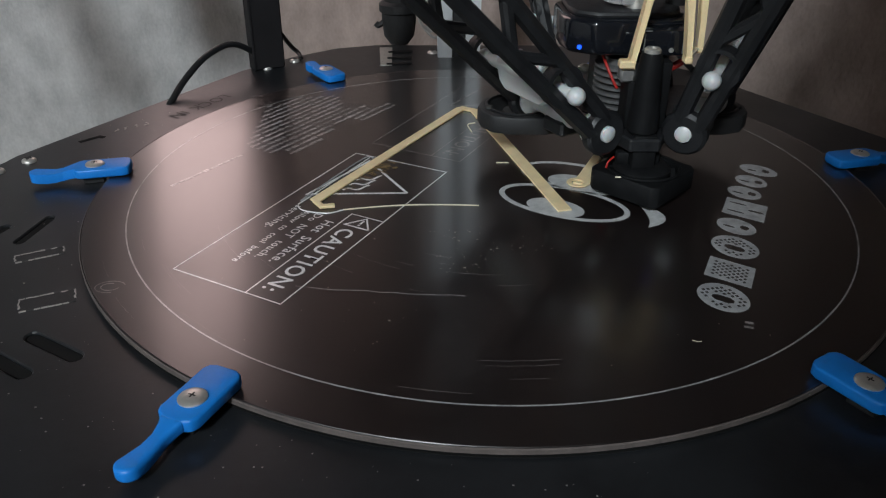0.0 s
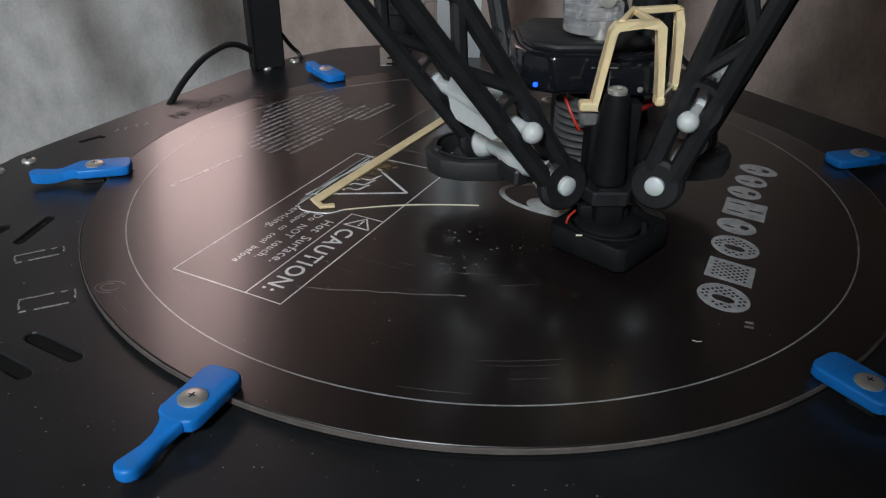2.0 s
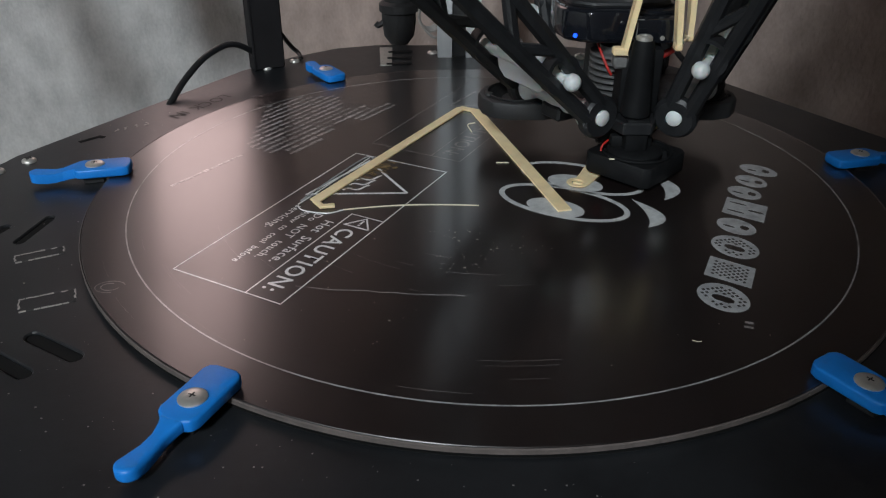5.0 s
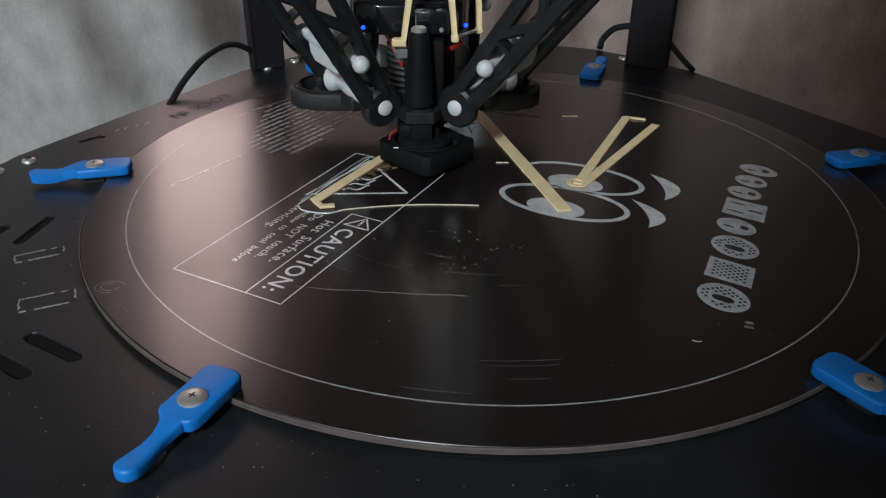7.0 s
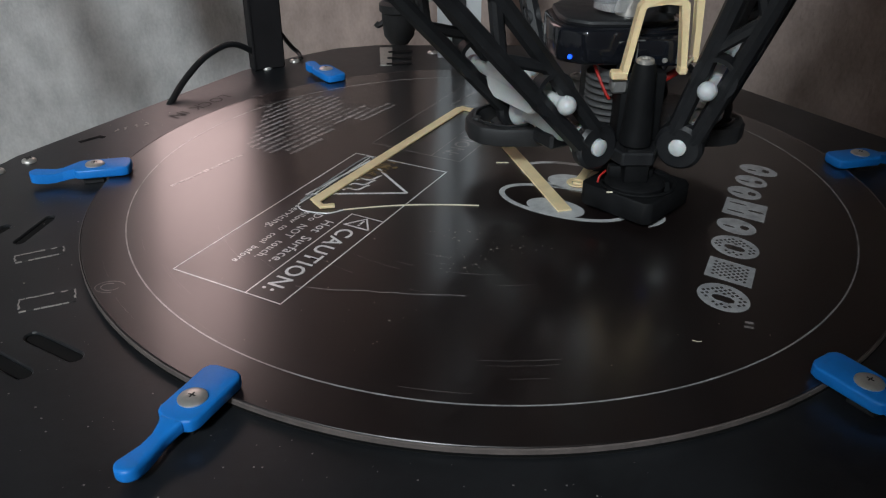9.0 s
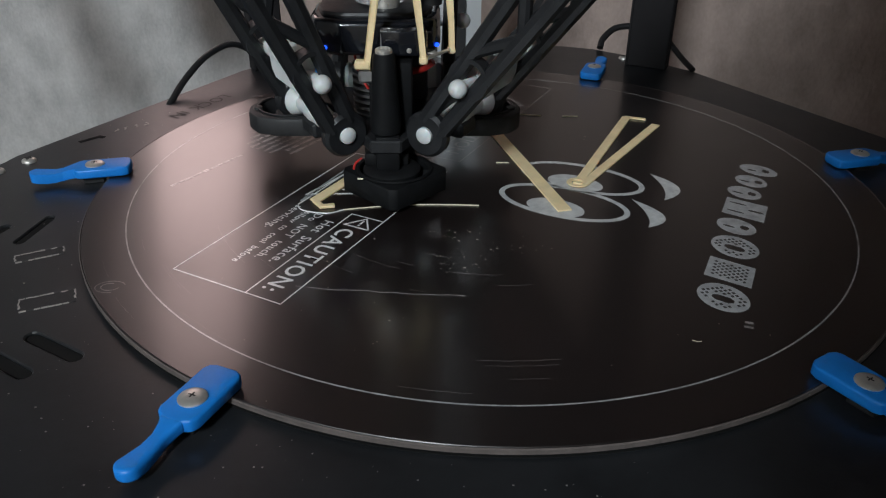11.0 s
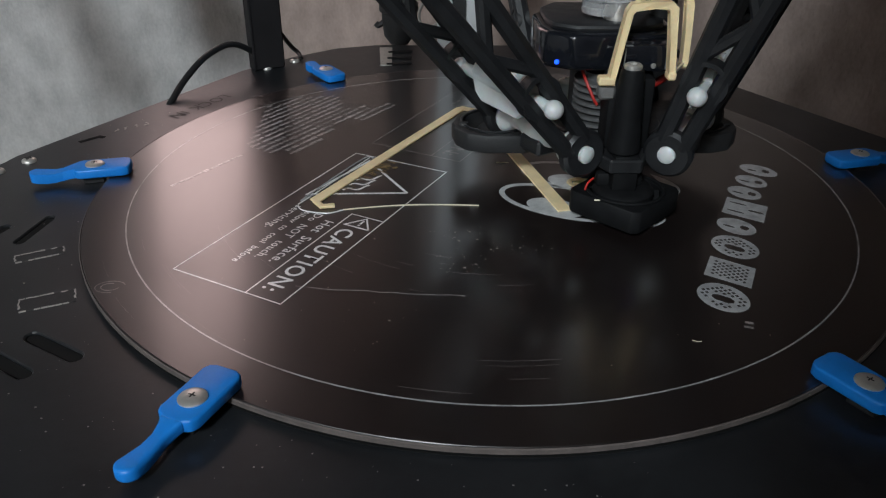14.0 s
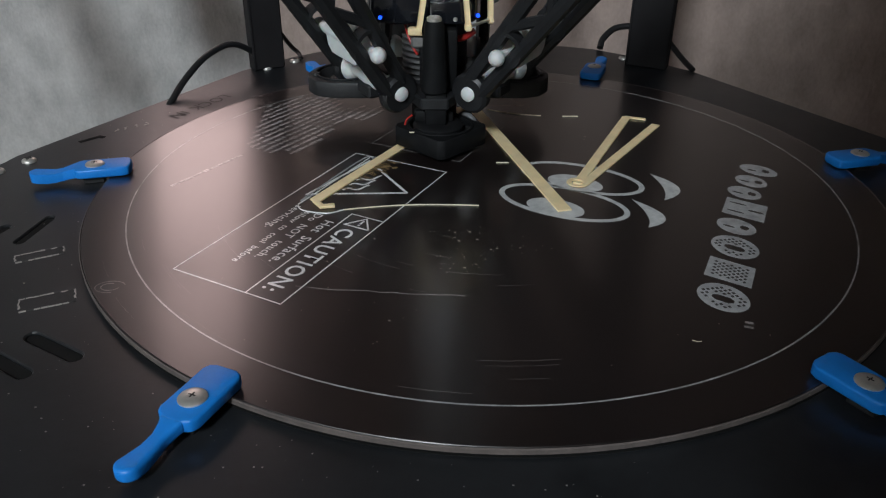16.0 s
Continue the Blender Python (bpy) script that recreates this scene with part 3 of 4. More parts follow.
# ---- blue glass clips ----
def clip(at, tip, grey=False):
    """A flat blue turn clip with a lever handle, screwed to the plate; x points to the handle's tip."""
    d = Vector(tip) - Vector(at)
    root = thing("glass_clip", "blue plastic turn clip screwed down over the glass edge", "clip", "clips round the glass",
                 at=pose(at[0], at[1], 0.0, 0, 0, math.degrees(math.atan2(d.y, d.x))))
    L = d.length
    w = 0.0057
    body = [(-0.0108, -w), (-0.0128, -w + 0.0008), (-0.0136, -w + 0.0028), (-0.0136, w - 0.0028), (-0.0128, w - 0.0008), (-0.0108, w), (0.0052, w), (0.0070, w - 0.0008), (0.0078, w - 0.0026), (0.0084, 0.0026),
            (0.0084, -0.0026), (0.0078, -w + 0.0026), (0.0070, -w + 0.0008), (0.0052, -w)]
    part("body", prism(body, 0.0002, 0.0040, 0.0008, 3), BLUE, root, "", True)
    # foot coloured black so that it reads as shade under the blue clip
    part("shade_foot", prism([(-0.0030, -0.0030), (0.0050, -0.0030), (0.0050, 0.0030), (-0.0030, 0.0030)], PLATE_Z, 0.0010, 0.0004, 1), BLACK_MATT, root, "", True)
    prof = [(0.0072, 0.0036), (0.0095, 0.0027), (0.0125, 0.0021), (L - 0.0110, 0.0021), (L - 0.0075, 0.0024), (L - 0.0045, 0.0029)] + [(L - 0.0012 + 0.0032 * math.sin(a), 0.0032 * math.cos(a)) for a in (k * math.pi / 14 for k in range(7))] + [(L + 0.0020, 0)]
    hp = prof + [(x, -y) for x, y in reversed(prof[:-1])]
    hb = prism(hp, 0.0002, 0.0040, 0.0011, 4)
    for vtx in hb.verts:
        k = min(1, max(0, (vtx.co.x - 0.008) / (L - 0.008)))
        vtx.co.z += -0.0012 * math.sin(k * math.pi) - 0.0010 * k
    part("handle", hb, BLUE, root, "", True)
    head = part("screw", lathe([(0, 0.0039), (0.0037, 0.0039), (0.0037, 0.0043), (0.0032, 0.0047), (0.0020, 0.0050), (0, 0.0051)], 24), STEEL, root, "zinc plated pan head screw", True)
    # dark cross for the shade inside the screw's recess
    part("recess", join(box(-0.0010, -0.0002, 0.0046, 0.0010, 0.0002, 0.00513), box(-0.0002, -0.0010, 0.0046, 0.0002, 0.0010, 0.00513)), SLOT_DARK, head)
    return root


for at, tip in (((-0.0806, -0.1361), (-0.0905, -0.1576)), ((-0.1560, 0.0070), (-0.1780, 0.0020)), ((-0.0783, 0.1368), (-0.0890, 0.1530)),
                ((0.0689, 0.1418), (0.0775, 0.1645)), ((0.1576, 0.0178), (0.1790, 0.0230)), ((0.0885, -0.1316), (0.1000, -0.1500))):
    clip(at, tip)

# ---- tower, posts, cables ----
tower = thing("rear_tower", "slotted aluminium extrusion tower standing at the base's rear", "tower", at=pose(-0.0045, 0.1960, PLATE_Z, 0, 0, 0))
a, g = 0.0127, 0.0042
sec = []
for k in range(4):
    for p in ((-a, -a), (-g, -a), (-g, -a + 0.003), (-g - 0.003, -a + 0.003), (-g - 0.003, -a + 0.0065), (g + 0.003, -a + 0.0065), (g + 0.003, -a + 0.003), (g, -a + 0.003), (g, -a)):
        sec.append(turned(p, 90 * k))
part("extrusion", prism(sec, 0, 0.62), ALU, tower)
part("slot_insert", box(-g + 0.0003, -a + 0.0020, 0, g - 0.0003, -a + 0.0046, 0.62), BLACK_MATT, tower, "black slot insert")

for x, y, turn, half in ((-0.1146, 0.1625, 28, 0.0090), (0.1047, 0.1660, -28, 0.0116)):
    post = thing("black_post", "upright black angled post at the base's edge", "post", "posts", at=pose(x, y, PLATE_Z, 0, 0, turn))
    part("shaft", box(-half, -0.004, 0, half, 0.004, 0.6, 0.0008, 1), POST_BLACK, post)
    part("edge_lip", box(-half - 0.0004, -0.0046, 0.0, -half + 0.001, 0.0046, 0.6, 0.0003, 1), POST_BLACK, post)


def cable(pts, r, label):
    return tagged(part("cable", tube(pts, r, 10, 8), CABLE, None, "", True), label, "cable", "cables behind the base")


cable([(-0.1600, 0.0960, -0.0120), (-0.1537, 0.1000, -0.0037), (-0.1495, 0.1150, 0.0036), (-0.1411, 0.1300, 0.0120), (-0.1312, 0.1450, 0.0149), (-0.1231, 0.1550, 0.0094), (-0.1173, 0.1650, -0.0015)], 0.0017, "black cable looping up beside the post")
cable([(-0.1110, 0.1800, 0.0160), (-0.1098, 0.1850, 0.0106), (-0.1045, 0.1850, 0.0032), (-0.1000, 0.1820, 0.0000), (-0.0977, 0.1770, -0.0018)], 0.0013, "short black cable hooked behind the post")
cable([(0.0835, 0.2000, -0.0015), (0.0862, 0.2050, 0.0031), (0.0945, 0.2100, 0.0082), (0.1068, 0.2100, 0.0089), (0.1150, 0.2000, 0.0060)], 0.0020, "black cable arching to the post")
cable([(0.1170, 0.1800, 0.0110), (0.1200, 0.1750, 0.0071), (0.1247, 0.1650, 0.0015), (0.1284, 0.1550, -0.0020)], 0.0017, "black cable running down past the post")
holder = thing("black_holder", "black plastic holder with a coiled grey lead hanging behind the tower", "holder")
part("body", lathe([(0, -0.0190), (0.0060, -0.0180), (0.0105, -0.0120), (0.0118, -0.0020), (0.0118, 0.0040), (0.0135, 0.0050), (0.0135, 0.0100), (0.0105, 0.0120), (0.0105, 0.2000), (0, 0.2000)], 20, pose(-0.0430, 0.2700, 0)), BLACK_MATT, holder, "", True)
part("lug", tube([(-0.0530, 0.2680, -0.0020), (-0.0570, 0.2670, -0.0045), (-0.0590, 0.2670, -0.0030)], 0.0020, 8, 4), BLACK_MATT, holder)
for k in range(4):
    part("lead_turn", tube([(-0.0205 + 0.0085 * math.cos(a), 0.2640 + 0.003 * k, 0.0030 + 0.0105 * math.sin(a + 0.1 * k)) for a in (j * math.pi / 8 for j in range(17))], 0.0011, 6, 2), GREY, holder, "grey coiled lead", True)
part("lead_tail", tube([(-0.0250, 0.262, -0.0060), (-0.0180, 0.256, -0.0100), (-0.0120, 0.250, -0.0020)], 0.0010, 6, 4), GREY, holder, "grey lead", True)
part("bracket", box(-0.0550, 0.2400, 0.1980, -0.0020, 0.2800, 0.2060, 0.001, 1), BLACK_MATT, holder)

# unseen panel, added for the rosy streak in the glass and pink light
streak_panel = thing("streak_panel", "unseen glowing rosy panel added in the corner for the streak in the glass", "lamp", at=pose(-0.250, 0.405, 0.27, 0, -9, 38))
part("diffuser", box(-0.042, -0.008, -0.15, 0.042, 0.008, 0.15, 0.003, 2), STREAK_GLOW, streak_panel)
part("hanger", tube([(0, 0, 0.148), (0, 0, 1.70)], 0.003, 8, 1), CABLE, streak_panel)
# unseen hoses slung beside the printer, added to cast shadows across the wall
for pts, r in (([(-0.387, 0.178, 0.196), (-0.377, 0.18, 0.148), (-0.369, 0.182, 0.119), (-0.36, 0.184, 0.087), (-0.352, 0.186, 0.054), (-0.348, 0.187, 0.03)], 0.006),
               ([(-0.369, 0.182, 0.195), (-0.358, 0.185, 0.148), (-0.35, 0.187, 0.109), (-0.336, 0.19, 0.072), (-0.322, 0.193, 0.035)], 0.008),
               ([(-0.28, 0.202, 0.198), (-0.271, 0.204, 0.161), (-0.263, 0.206, 0.127), (-0.252, 0.209, 0.1), (-0.244, 0.21, 0.085)], 0.03)):
    tagged(part("hose", tube(pts, r, 14, 8, taper=(0.35, 1.1)), CABLE, None, "", True), "unseen black hose added to cast a shadow on the wall", "hose", "hoses beside the printer")
tagged(part("hose_rail", tube([(-0.950, 0.090, 0.190), (-0.20, 0.258, 0.190)], 0.004, 12, 1), POST_BLACK, None, "", True), "unseen black rail added for the hoses to hang from", "rail")
# ---- print head ----
JOINT_Z, OFFSET, HALF = 0.026, 0.0310, 0.0235
ARM = 0.2908
REACH = 0.1685
CARRIAGE_SHIFT = Vector((-0.009, 0, 0))
print_head = thing("print_head", "black delta print head with finned hotend, fans and cream clips", "print head")


def fan(cx, cy, z0, z1, half, turn, name, deep=True):
    """A square axial fan with a round opening, hub and blades."""
    m = pose(cx, cy, 0, 0, 0, turn)
    c = half * 0.16
    sq = [(-half + c, -half), (half - c, -half), (half, -half + c), (half, half - c), (half - c, half), (-half + c, half), (-half, half - c), (-half, -half + c)]
    bm = prism(sq, z0, z1, 0.0005, 1, holes=[circle(0, 0, half * 0.88, 32)])
    bm.transform(m)
    body = part(name, bm, SOOT, print_head, "black square cooling fan", True)
    hub = lathe([(0, z1 - 0.0004), (half * 0.42, z1 - 0.0004), (half * 0.45, z1 - 0.001), (half * 0.45, z0), (0, z0)], 24)
    hub.transform(m)
    part("hub", hub, SOOT, body, "", True)
    for k in range(7):
        b = box(half * 0.40, -half * 0.22, -0.0004, half * 0.84, half * 0.22, 0.0004)
        b.transform(m @ pose(0, 0, (z0 + z1) / 2 + 0.001, 0, 0, k * 360 / 7) @ pose(0, 0, 0, 35))
        part("blade", b, SOOT, body)
    rim = prism(circle(0, 0, half * 0.97, 40), z1, z1 + 0.0009, 0.0003, 1, holes=[circle(0, 0, half * 0.88, 40)])
    rim.transform(m)
    part("rim", rim, SOOT, body, "", True)
    return body


# platform: three arms that meet in the middle
plat = []
for a in (270, 30, 150):
    d = Vector((math.cos(radians(a)), math.sin(radians(a))))
    n = Vector((-d.y, d.x))
    q = [Vector((0, 0)) - n * 0.017, d * 0.030 - n * 0.010, d * 0.040 - n * 0.0055, d * 0.040 + n * 0.0055, d * 0.030 + n * 0.010, n * 0.017]
    plat.append(prism([(v.x, v.y) for v in q], 0.0195, 0.0245, 0.0006, 1))
plat.append(prism(circle(0, 0, 0.021, 30), 0.019, 0.025, 0.0006, 1))
part("platform", join(*plat), BLACK, print_head)
fan(0.0026, -0.0322, 0.0022, 0.0104, 0.0148, 45, "front_fan")
for sx, far in ((-1, 0.0585), (1, 0.0535)):
    mx = far - 0.0170
    lug = [(sx * x, y) for x, y in ((0.020, -0.003), (mx - 0.010, -0.008), (mx + 0.004, -0.008), (far - 0.005, -0.005), (far - 0.001, 0.001), (far, 0.008), (far - 0.003, 0.017), (far - 0.009, 0.023), (mx - 0.008, 0.025), (0.020, 0.020))]
    shell = part("side_fan", prism(lug, 0.0135, 0.0212, 0.0014, 2, holes=[circle(sx * mx, 0.0080, 0.0125, 32)]), BLACK_MATT, print_head, "black rounded side fan shroud", True)
    part("hub", lathe([(0, 0.0190), (0.0062, 0.0190), (0.0068, 0.0180), (0.0068, 0.0140), (0, 0.0140)], 20, pose(sx * mx, 0.0080, 0)), BLACK_MATT, shell, "", True)
    part("grille", join(*[box(-0.0127, -0.0007, 0.0138, 0.0127, 0.0007, 0.0150, 0, 1, pose(sx * mx, 0.0080, 0, 0, 0, k * 60 + 20)) for k in range(3)]), BLACK, shell)
    part("lip", prism(circle(sx * mx, 0.0080, 0.0138, 36), 0.0211, 0.0219, 0.0003, 1, holes=[circle(sx * mx, 0.0080, 0.0126, 36)]), BLACK, shell, "", True)
    part("corner_screw", lathe([(0, 0.0211), (0.0019, 0.0211), (0.0016, 0.0221), (0, 0.0223)], 12, pose(sx * (far - 0.0045), 0.0040, 0)), SLOT_DARK, shell, "dark corner screw", True)
# neck that carries the front fan, and the tall front post
part("fan_cover", lathe([(0, 0.0100), (0.0108, 0.0100), (0.0108, 0.0113), (0.0098, 0.0122), (0.0060, 0.0128), (0, 0.0130)], 28, pose(0.0016, -0.0335, 0)), SOOT, print_head, "round black cover over the fan", True)
part("neck", bevel(prism([(-0.0040, -0.0390), (0.0050, -0.0390), (0.0052, -0.0290), (-0.0044, -0.0290)], 0.0122, 0.0256, 0), 0.0012, 2), SOOT, print_head, "black block under the post", True)
part("neck_web", box(-0.0085, -0.0345, 0.0122, 0.0080, -0.0300, 0.0175, 0.0012, 2), SOOT, print_head, "", True)
part("front_post", lathe([(0, 0.0250), (0.0044, 0.0250), (0.0056, 0.0262), (0.0056, 0.0290), (0.0052, 0.0350), (0.0046, 0.0450), (0.0041, 0.0530), (0.0036, 0.0548), (0, 0.0548)], 28, pose(-0.0002, -0.0335, 0)), SOOT, print_head, "", True)
post_screw = part("post_screw", lathe([(0, 0.0546), (0.0030, 0.0546), (0.0030, 0.0560), (0.0024, 0.0565), (0.0015, 0.0565), (0.0013, 0.0552), (0, 0.0552)], 18, pose(-0.0002, -0.0335, 0)), STEEL, print_head, "steel screw head", True)
part("fan_lead", tube([(-0.0125, -0.0360, 0.0118), (-0.0118, -0.0355, 0.0140), (-0.0095, -0.0340, 0.0155)], 0.0004, 8, 5), RED, print_head, "short red fan lead", True)
part("stray_filament", tube([(-0.0105, -0.0430, 0.0112), (-0.0085, -0.0435, 0.0114)], 0.0003, 6, 1), CREAM_DULL, print_head, "tiny filament scrap")
part("duct_box", box(-0.0062, -0.0290, 0.0245, 0.0095, -0.0170, 0.0500, 0.0012, 2), SOOT, print_head, "black duct box behind the post", True)
# hotend
prof = [(0, 0.0200)]
for k in range(9):
    z = 0.0220 + k * 0.0025
    prof += [(0.0070, z), (0.0106, z + 0.0002), (0.0106, z + 0.0013), (0.0070, z + 0.0015)]
prof += [(0.0070, 0.0460), (0, 0.0460)]
part("heat_sink", lathe(prof, 30, pose(-0.0035, -0.0060, 0)), SINK, print_head, "finned aluminium heat sink", True)
part("heater_block", box(-0.010, -0.014, 0.0060, 0.010, 0.004, 0.0170, 0.0008, 1), BLACK_MATT, print_head)
part("nozzle", lathe([(0, 0.0004), (0.0008, 0.0004), (0.0035, 0.0040), (0.0040, 0.0062), (0, 0.0062)], 16, pose(0, 0, 0)), STEEL, print_head, "small metal nozzle", True)
part("back_cover", box(-0.0120, 0.0030, 0.0250, 0.0150, 0.0180, 0.0490, 0.0020, 2), BLACK_MATT, print_head, "", True)
# housing above
hs = [(x * 0.89 - 0.0045, y) for x, y in [(-0.0275, -0.004), (-0.0250, -0.013), (-0.0150, -0.0185), (0.0150, -0.0185), (0.0250, -0.013), (0.0275, -0.004), (0.0275, 0.014), (0.020, 0.024), (-0.020, 0.024), (-0.0275, 0.014)]]
part("housing", prism(hs, 0.0490, 0.0620, 0.0022, 3), BLACK_GLOSS, print_head, "glossy black fan housing", True)
part("housing_lid", prism([(x * 0.88 - 0.0005, y * 0.88 + 0.002) for x, y in hs], 0.0615, 0.0642, 0.0020, 2), BLACK, print_head, "", True)
module = part("front_box", box(-0.0023, -0.0262, 0.0512, 0.0150, -0.0150, 0.0606, 0.0014, 2), BLACK_GLOSS, print_head, "glossy black front module", True)
# pale strips painted where the glossy module's edges catch highlights
part("box_glint", box(0.0124, -0.0265, 0.0524, 0.0130, -0.0261, 0.0600), FIN, module, "pale strip standing for an edge highlight")
part("box_glint", box(-0.0016, -0.0265, 0.0602, 0.0008, -0.0261, 0.0606), FIN, module, "pale strip standing for an edge highlight")
part("box_glint", box(-0.0017, -0.0265, 0.0530, -0.0013, -0.0261, 0.0595), FIN, module, "pale strip standing for an edge highlight")
part("box_screw", lathe([(0, 0), (0.0010, 0), (0.0008, 0.0006), (0, 0.0007)], 12, pose(0.0085, -0.0261, 0.0535, 90)), STEEL, module, "small steel screw", True)
for lx, ly in ((-0.0228, -0.0158), (0.0186, -0.0116)):
    part("indicator", lathe([(0, -0.0009), (0.0007, -0.0006), (0.0009, 0), (0.0007, 0.0006), (0, 0.0009)], 12, pose(lx, ly, 0.0518)), LED_BLUE, print_head, "lit blue indicator light", True)
part("clamp", lathe([(0, 0.0655), (0.0095, 0.0655), (0.0095, 0.0700), (0.0100, 0.0705), (0.0100, 0.0745), (0.0090, 0.0750), (0.0090, 0.0860), (0, 0.0860)], 26, pose(-0.0030, 0.0010, 0)), CLEAR, print_head, "clear plastic tube clamp", True)
part("clamp_screw", lathe([(0, 0), (0.0026, 0), (0.0026, 0.0012), (0, 0.0016)], 16, pose(-0.0010, -0.0100, 0.0775, 90)), STEEL, print_head, "steel clamp screw", True)
part("collet", lathe([(0, 0.0610), (0.0045, 0.0610), (0.0050, 0.0660), (0.0040, 0.0700), (0, 0.0700)], 20, pose(-0.0005, -0.0040, 0)), STEEL, print_head, "polished steel collet", True)
part("hose", tube([(0.0165, 0.002, 0.064), (0.0175, 0.002, 0.090), (0.0165, 0.006, 0.150), (0.010, 0.012, 0.230)], 0.0042, 12, 6), CABLE, print_head, "black cable sleeve", True)
part("feed_tube", tube([(-0.003, 0.001, 0.084), (-0.003, 0.001, 0.150), (0.0, 0.008, 0.240)], 0.0020, 10, 5), CLEAR, print_head, "clear filament tube", True)


# cream clips over the housing
def arch(pts, y, w, depth, name):
    """A flat ribbon bent in an upright plane."""
    bm = strip(pts, w, -depth / 2, depth / 2)
    bm.transform(Matrix(((1, 0, 0, 0), (0, 0, 1, y), (0, 1, 0, 0), (0, 0, 0, 1))))
    bevel(bm, 0.0004, 1, 50)
    return part(name, bm, CREAM, print_head, "cream printed plastic clip")


arch([(-0.0066, 0.0488), (-0.0031, 0.0725), (-0.0018, 0.0742), (0.0050, 0.0747), (0.0104, 0.0747), (0.0114, 0.0736), (0.0136, 0.0515)], -0.0300, 0.0022, 0.0034, "front_clip")
part("clip_toe", box(-0.0108, -0.0322, 0.0482, -0.0052, -0.0278, 0.0512, 0.0006, 1), CREAM, print_head)
part("clip_toe", box(0.0122, -0.0322, 0.0500, 0.0152, -0.0278, 0.0530, 0.0006, 1), CREAM, print_head)
part("clip_bridge", bevel(strip([(-0.0005, -0.0300), (0.0068, -0.0130), (0.0095, -0.0300)], 0.0022, 0.0738, 0.0758), 0.0003, 1, 50), CREAM, print_head)
part("clip_bridge", bevel(strip([(0.0068, -0.0130), (0.0220, -0.0090)], 0.0026, 0.0736, 0.0756), 0.0003, 1, 50), CREAM, print_head)
arch([(0.0242, 0.0490), (0.0238, 0.0600), (0.0232, 0.0700), (0.0220, 0.0745)], -0.0090, 0.0023, 0.0034, "side_clip")
part("clip_toe", box(0.0226, -0.0110, 0.0480, 0.0256, -0.0070, 0.0505, 0.0006, 1), CREAM, print_head)
part("clip_rod", tube([(0.0145, -0.0290, 0.0515), (0.0240, -0.0090, 0.0495)], 0.0007, 8, 1), STEEL, print_head, "thin steel rod")
part("clip_pad", box(-0.0098, -0.0300, 0.0425, -0.0040, -0.0240, 0.0480, 0.0010, 1), FIN, print_head, "grey pad under the clip", True)
# wires
part("red_wire", tube([(-0.0125, -0.010, 0.0475), (-0.0112, -0.014, 0.0440), (-0.0088, -0.0165, 0.0390), (-0.0072, -0.0170, 0.0365)], 0.00055, 8, 5), RED, print_head, "", True)
part("red_sleeve", tube([(0.0090, -0.0120, 0.0418), (0.0130, -0.0130, 0.0430), (0.0172, -0.0140, 0.0460)], 0.0014, 10, 4), RED, print_head, "red wire sleeve", True)

SIDES = []
for a in (210, 330, 90):
    out = Vector((math.cos(radians(a)), math.sin(radians(a)), 0))
    along = Vector((-out.y, out.x, 0))
    SIDES.append((out, along))
# joint axles on the head: white bars with a screw in the middle
for out, along in SIDES:
    mid = out * OFFSET + Vector((0, 0, JOINT_Z))
    ax = aligned(mid, along, (0, 0, 1))
    axle = part("joint_axle", lathe([(0, -HALF - 0.0040), (0.0024, -HALF - 0.0038), (0.0031, -HALF - 0.0032), (0.0031, -HALF + 0.0012), (0.0046, -HALF + 0.0020), (0.0060, -HALF + 0.0032), (0.0066, -HALF + 0.0048), (0.0058, -HALF + 0.0068), (0.0036, -HALF + 0.0088), (0.0034, -0.009),
                               (0.0040, -0.007), (0.0046, 0), (0.0040, 0.007), (0.0034, 0.009), (0.0036, HALF - 0.0088), (0.0058, HALF - 0.0068), (0.0066, HALF - 0.0048), (0.0060, HALF - 0.0032), (0.0046, HALF - 0.0020), (0.0031, HALF - 0.0012), (0.0031, HALF + 0.0032), (0.0024, HALF + 0.0038), (0, HALF + 0.0040)], 20, ax),
                NYLON, print_head, "white nylon joint axle", True)
    part("axle_screw", lathe([(0, 0.0043), (0.0036, 0.0043), (0.0036, 0.0052), (0.0026, 0.0058), (0.0012, 0.0060), (0.0010, 0.0054), (0, 0.0054)], 16, Matrix.Translation(mid + along * (-0.010 if out.x < 0 else 0.010) + Vector((0, 0, -0.0006)))), STEEL, axle, "steel screw", True)
    part("axle_mount", box(-0.005, -0.006, -0.0075, 0.005, 0.006, -0.0015, 0.001, 1, aligned(mid, (0, 0, 1), along)), BLACK, print_head)


# ---- delta arms ----
BAR_AT = 0.0245


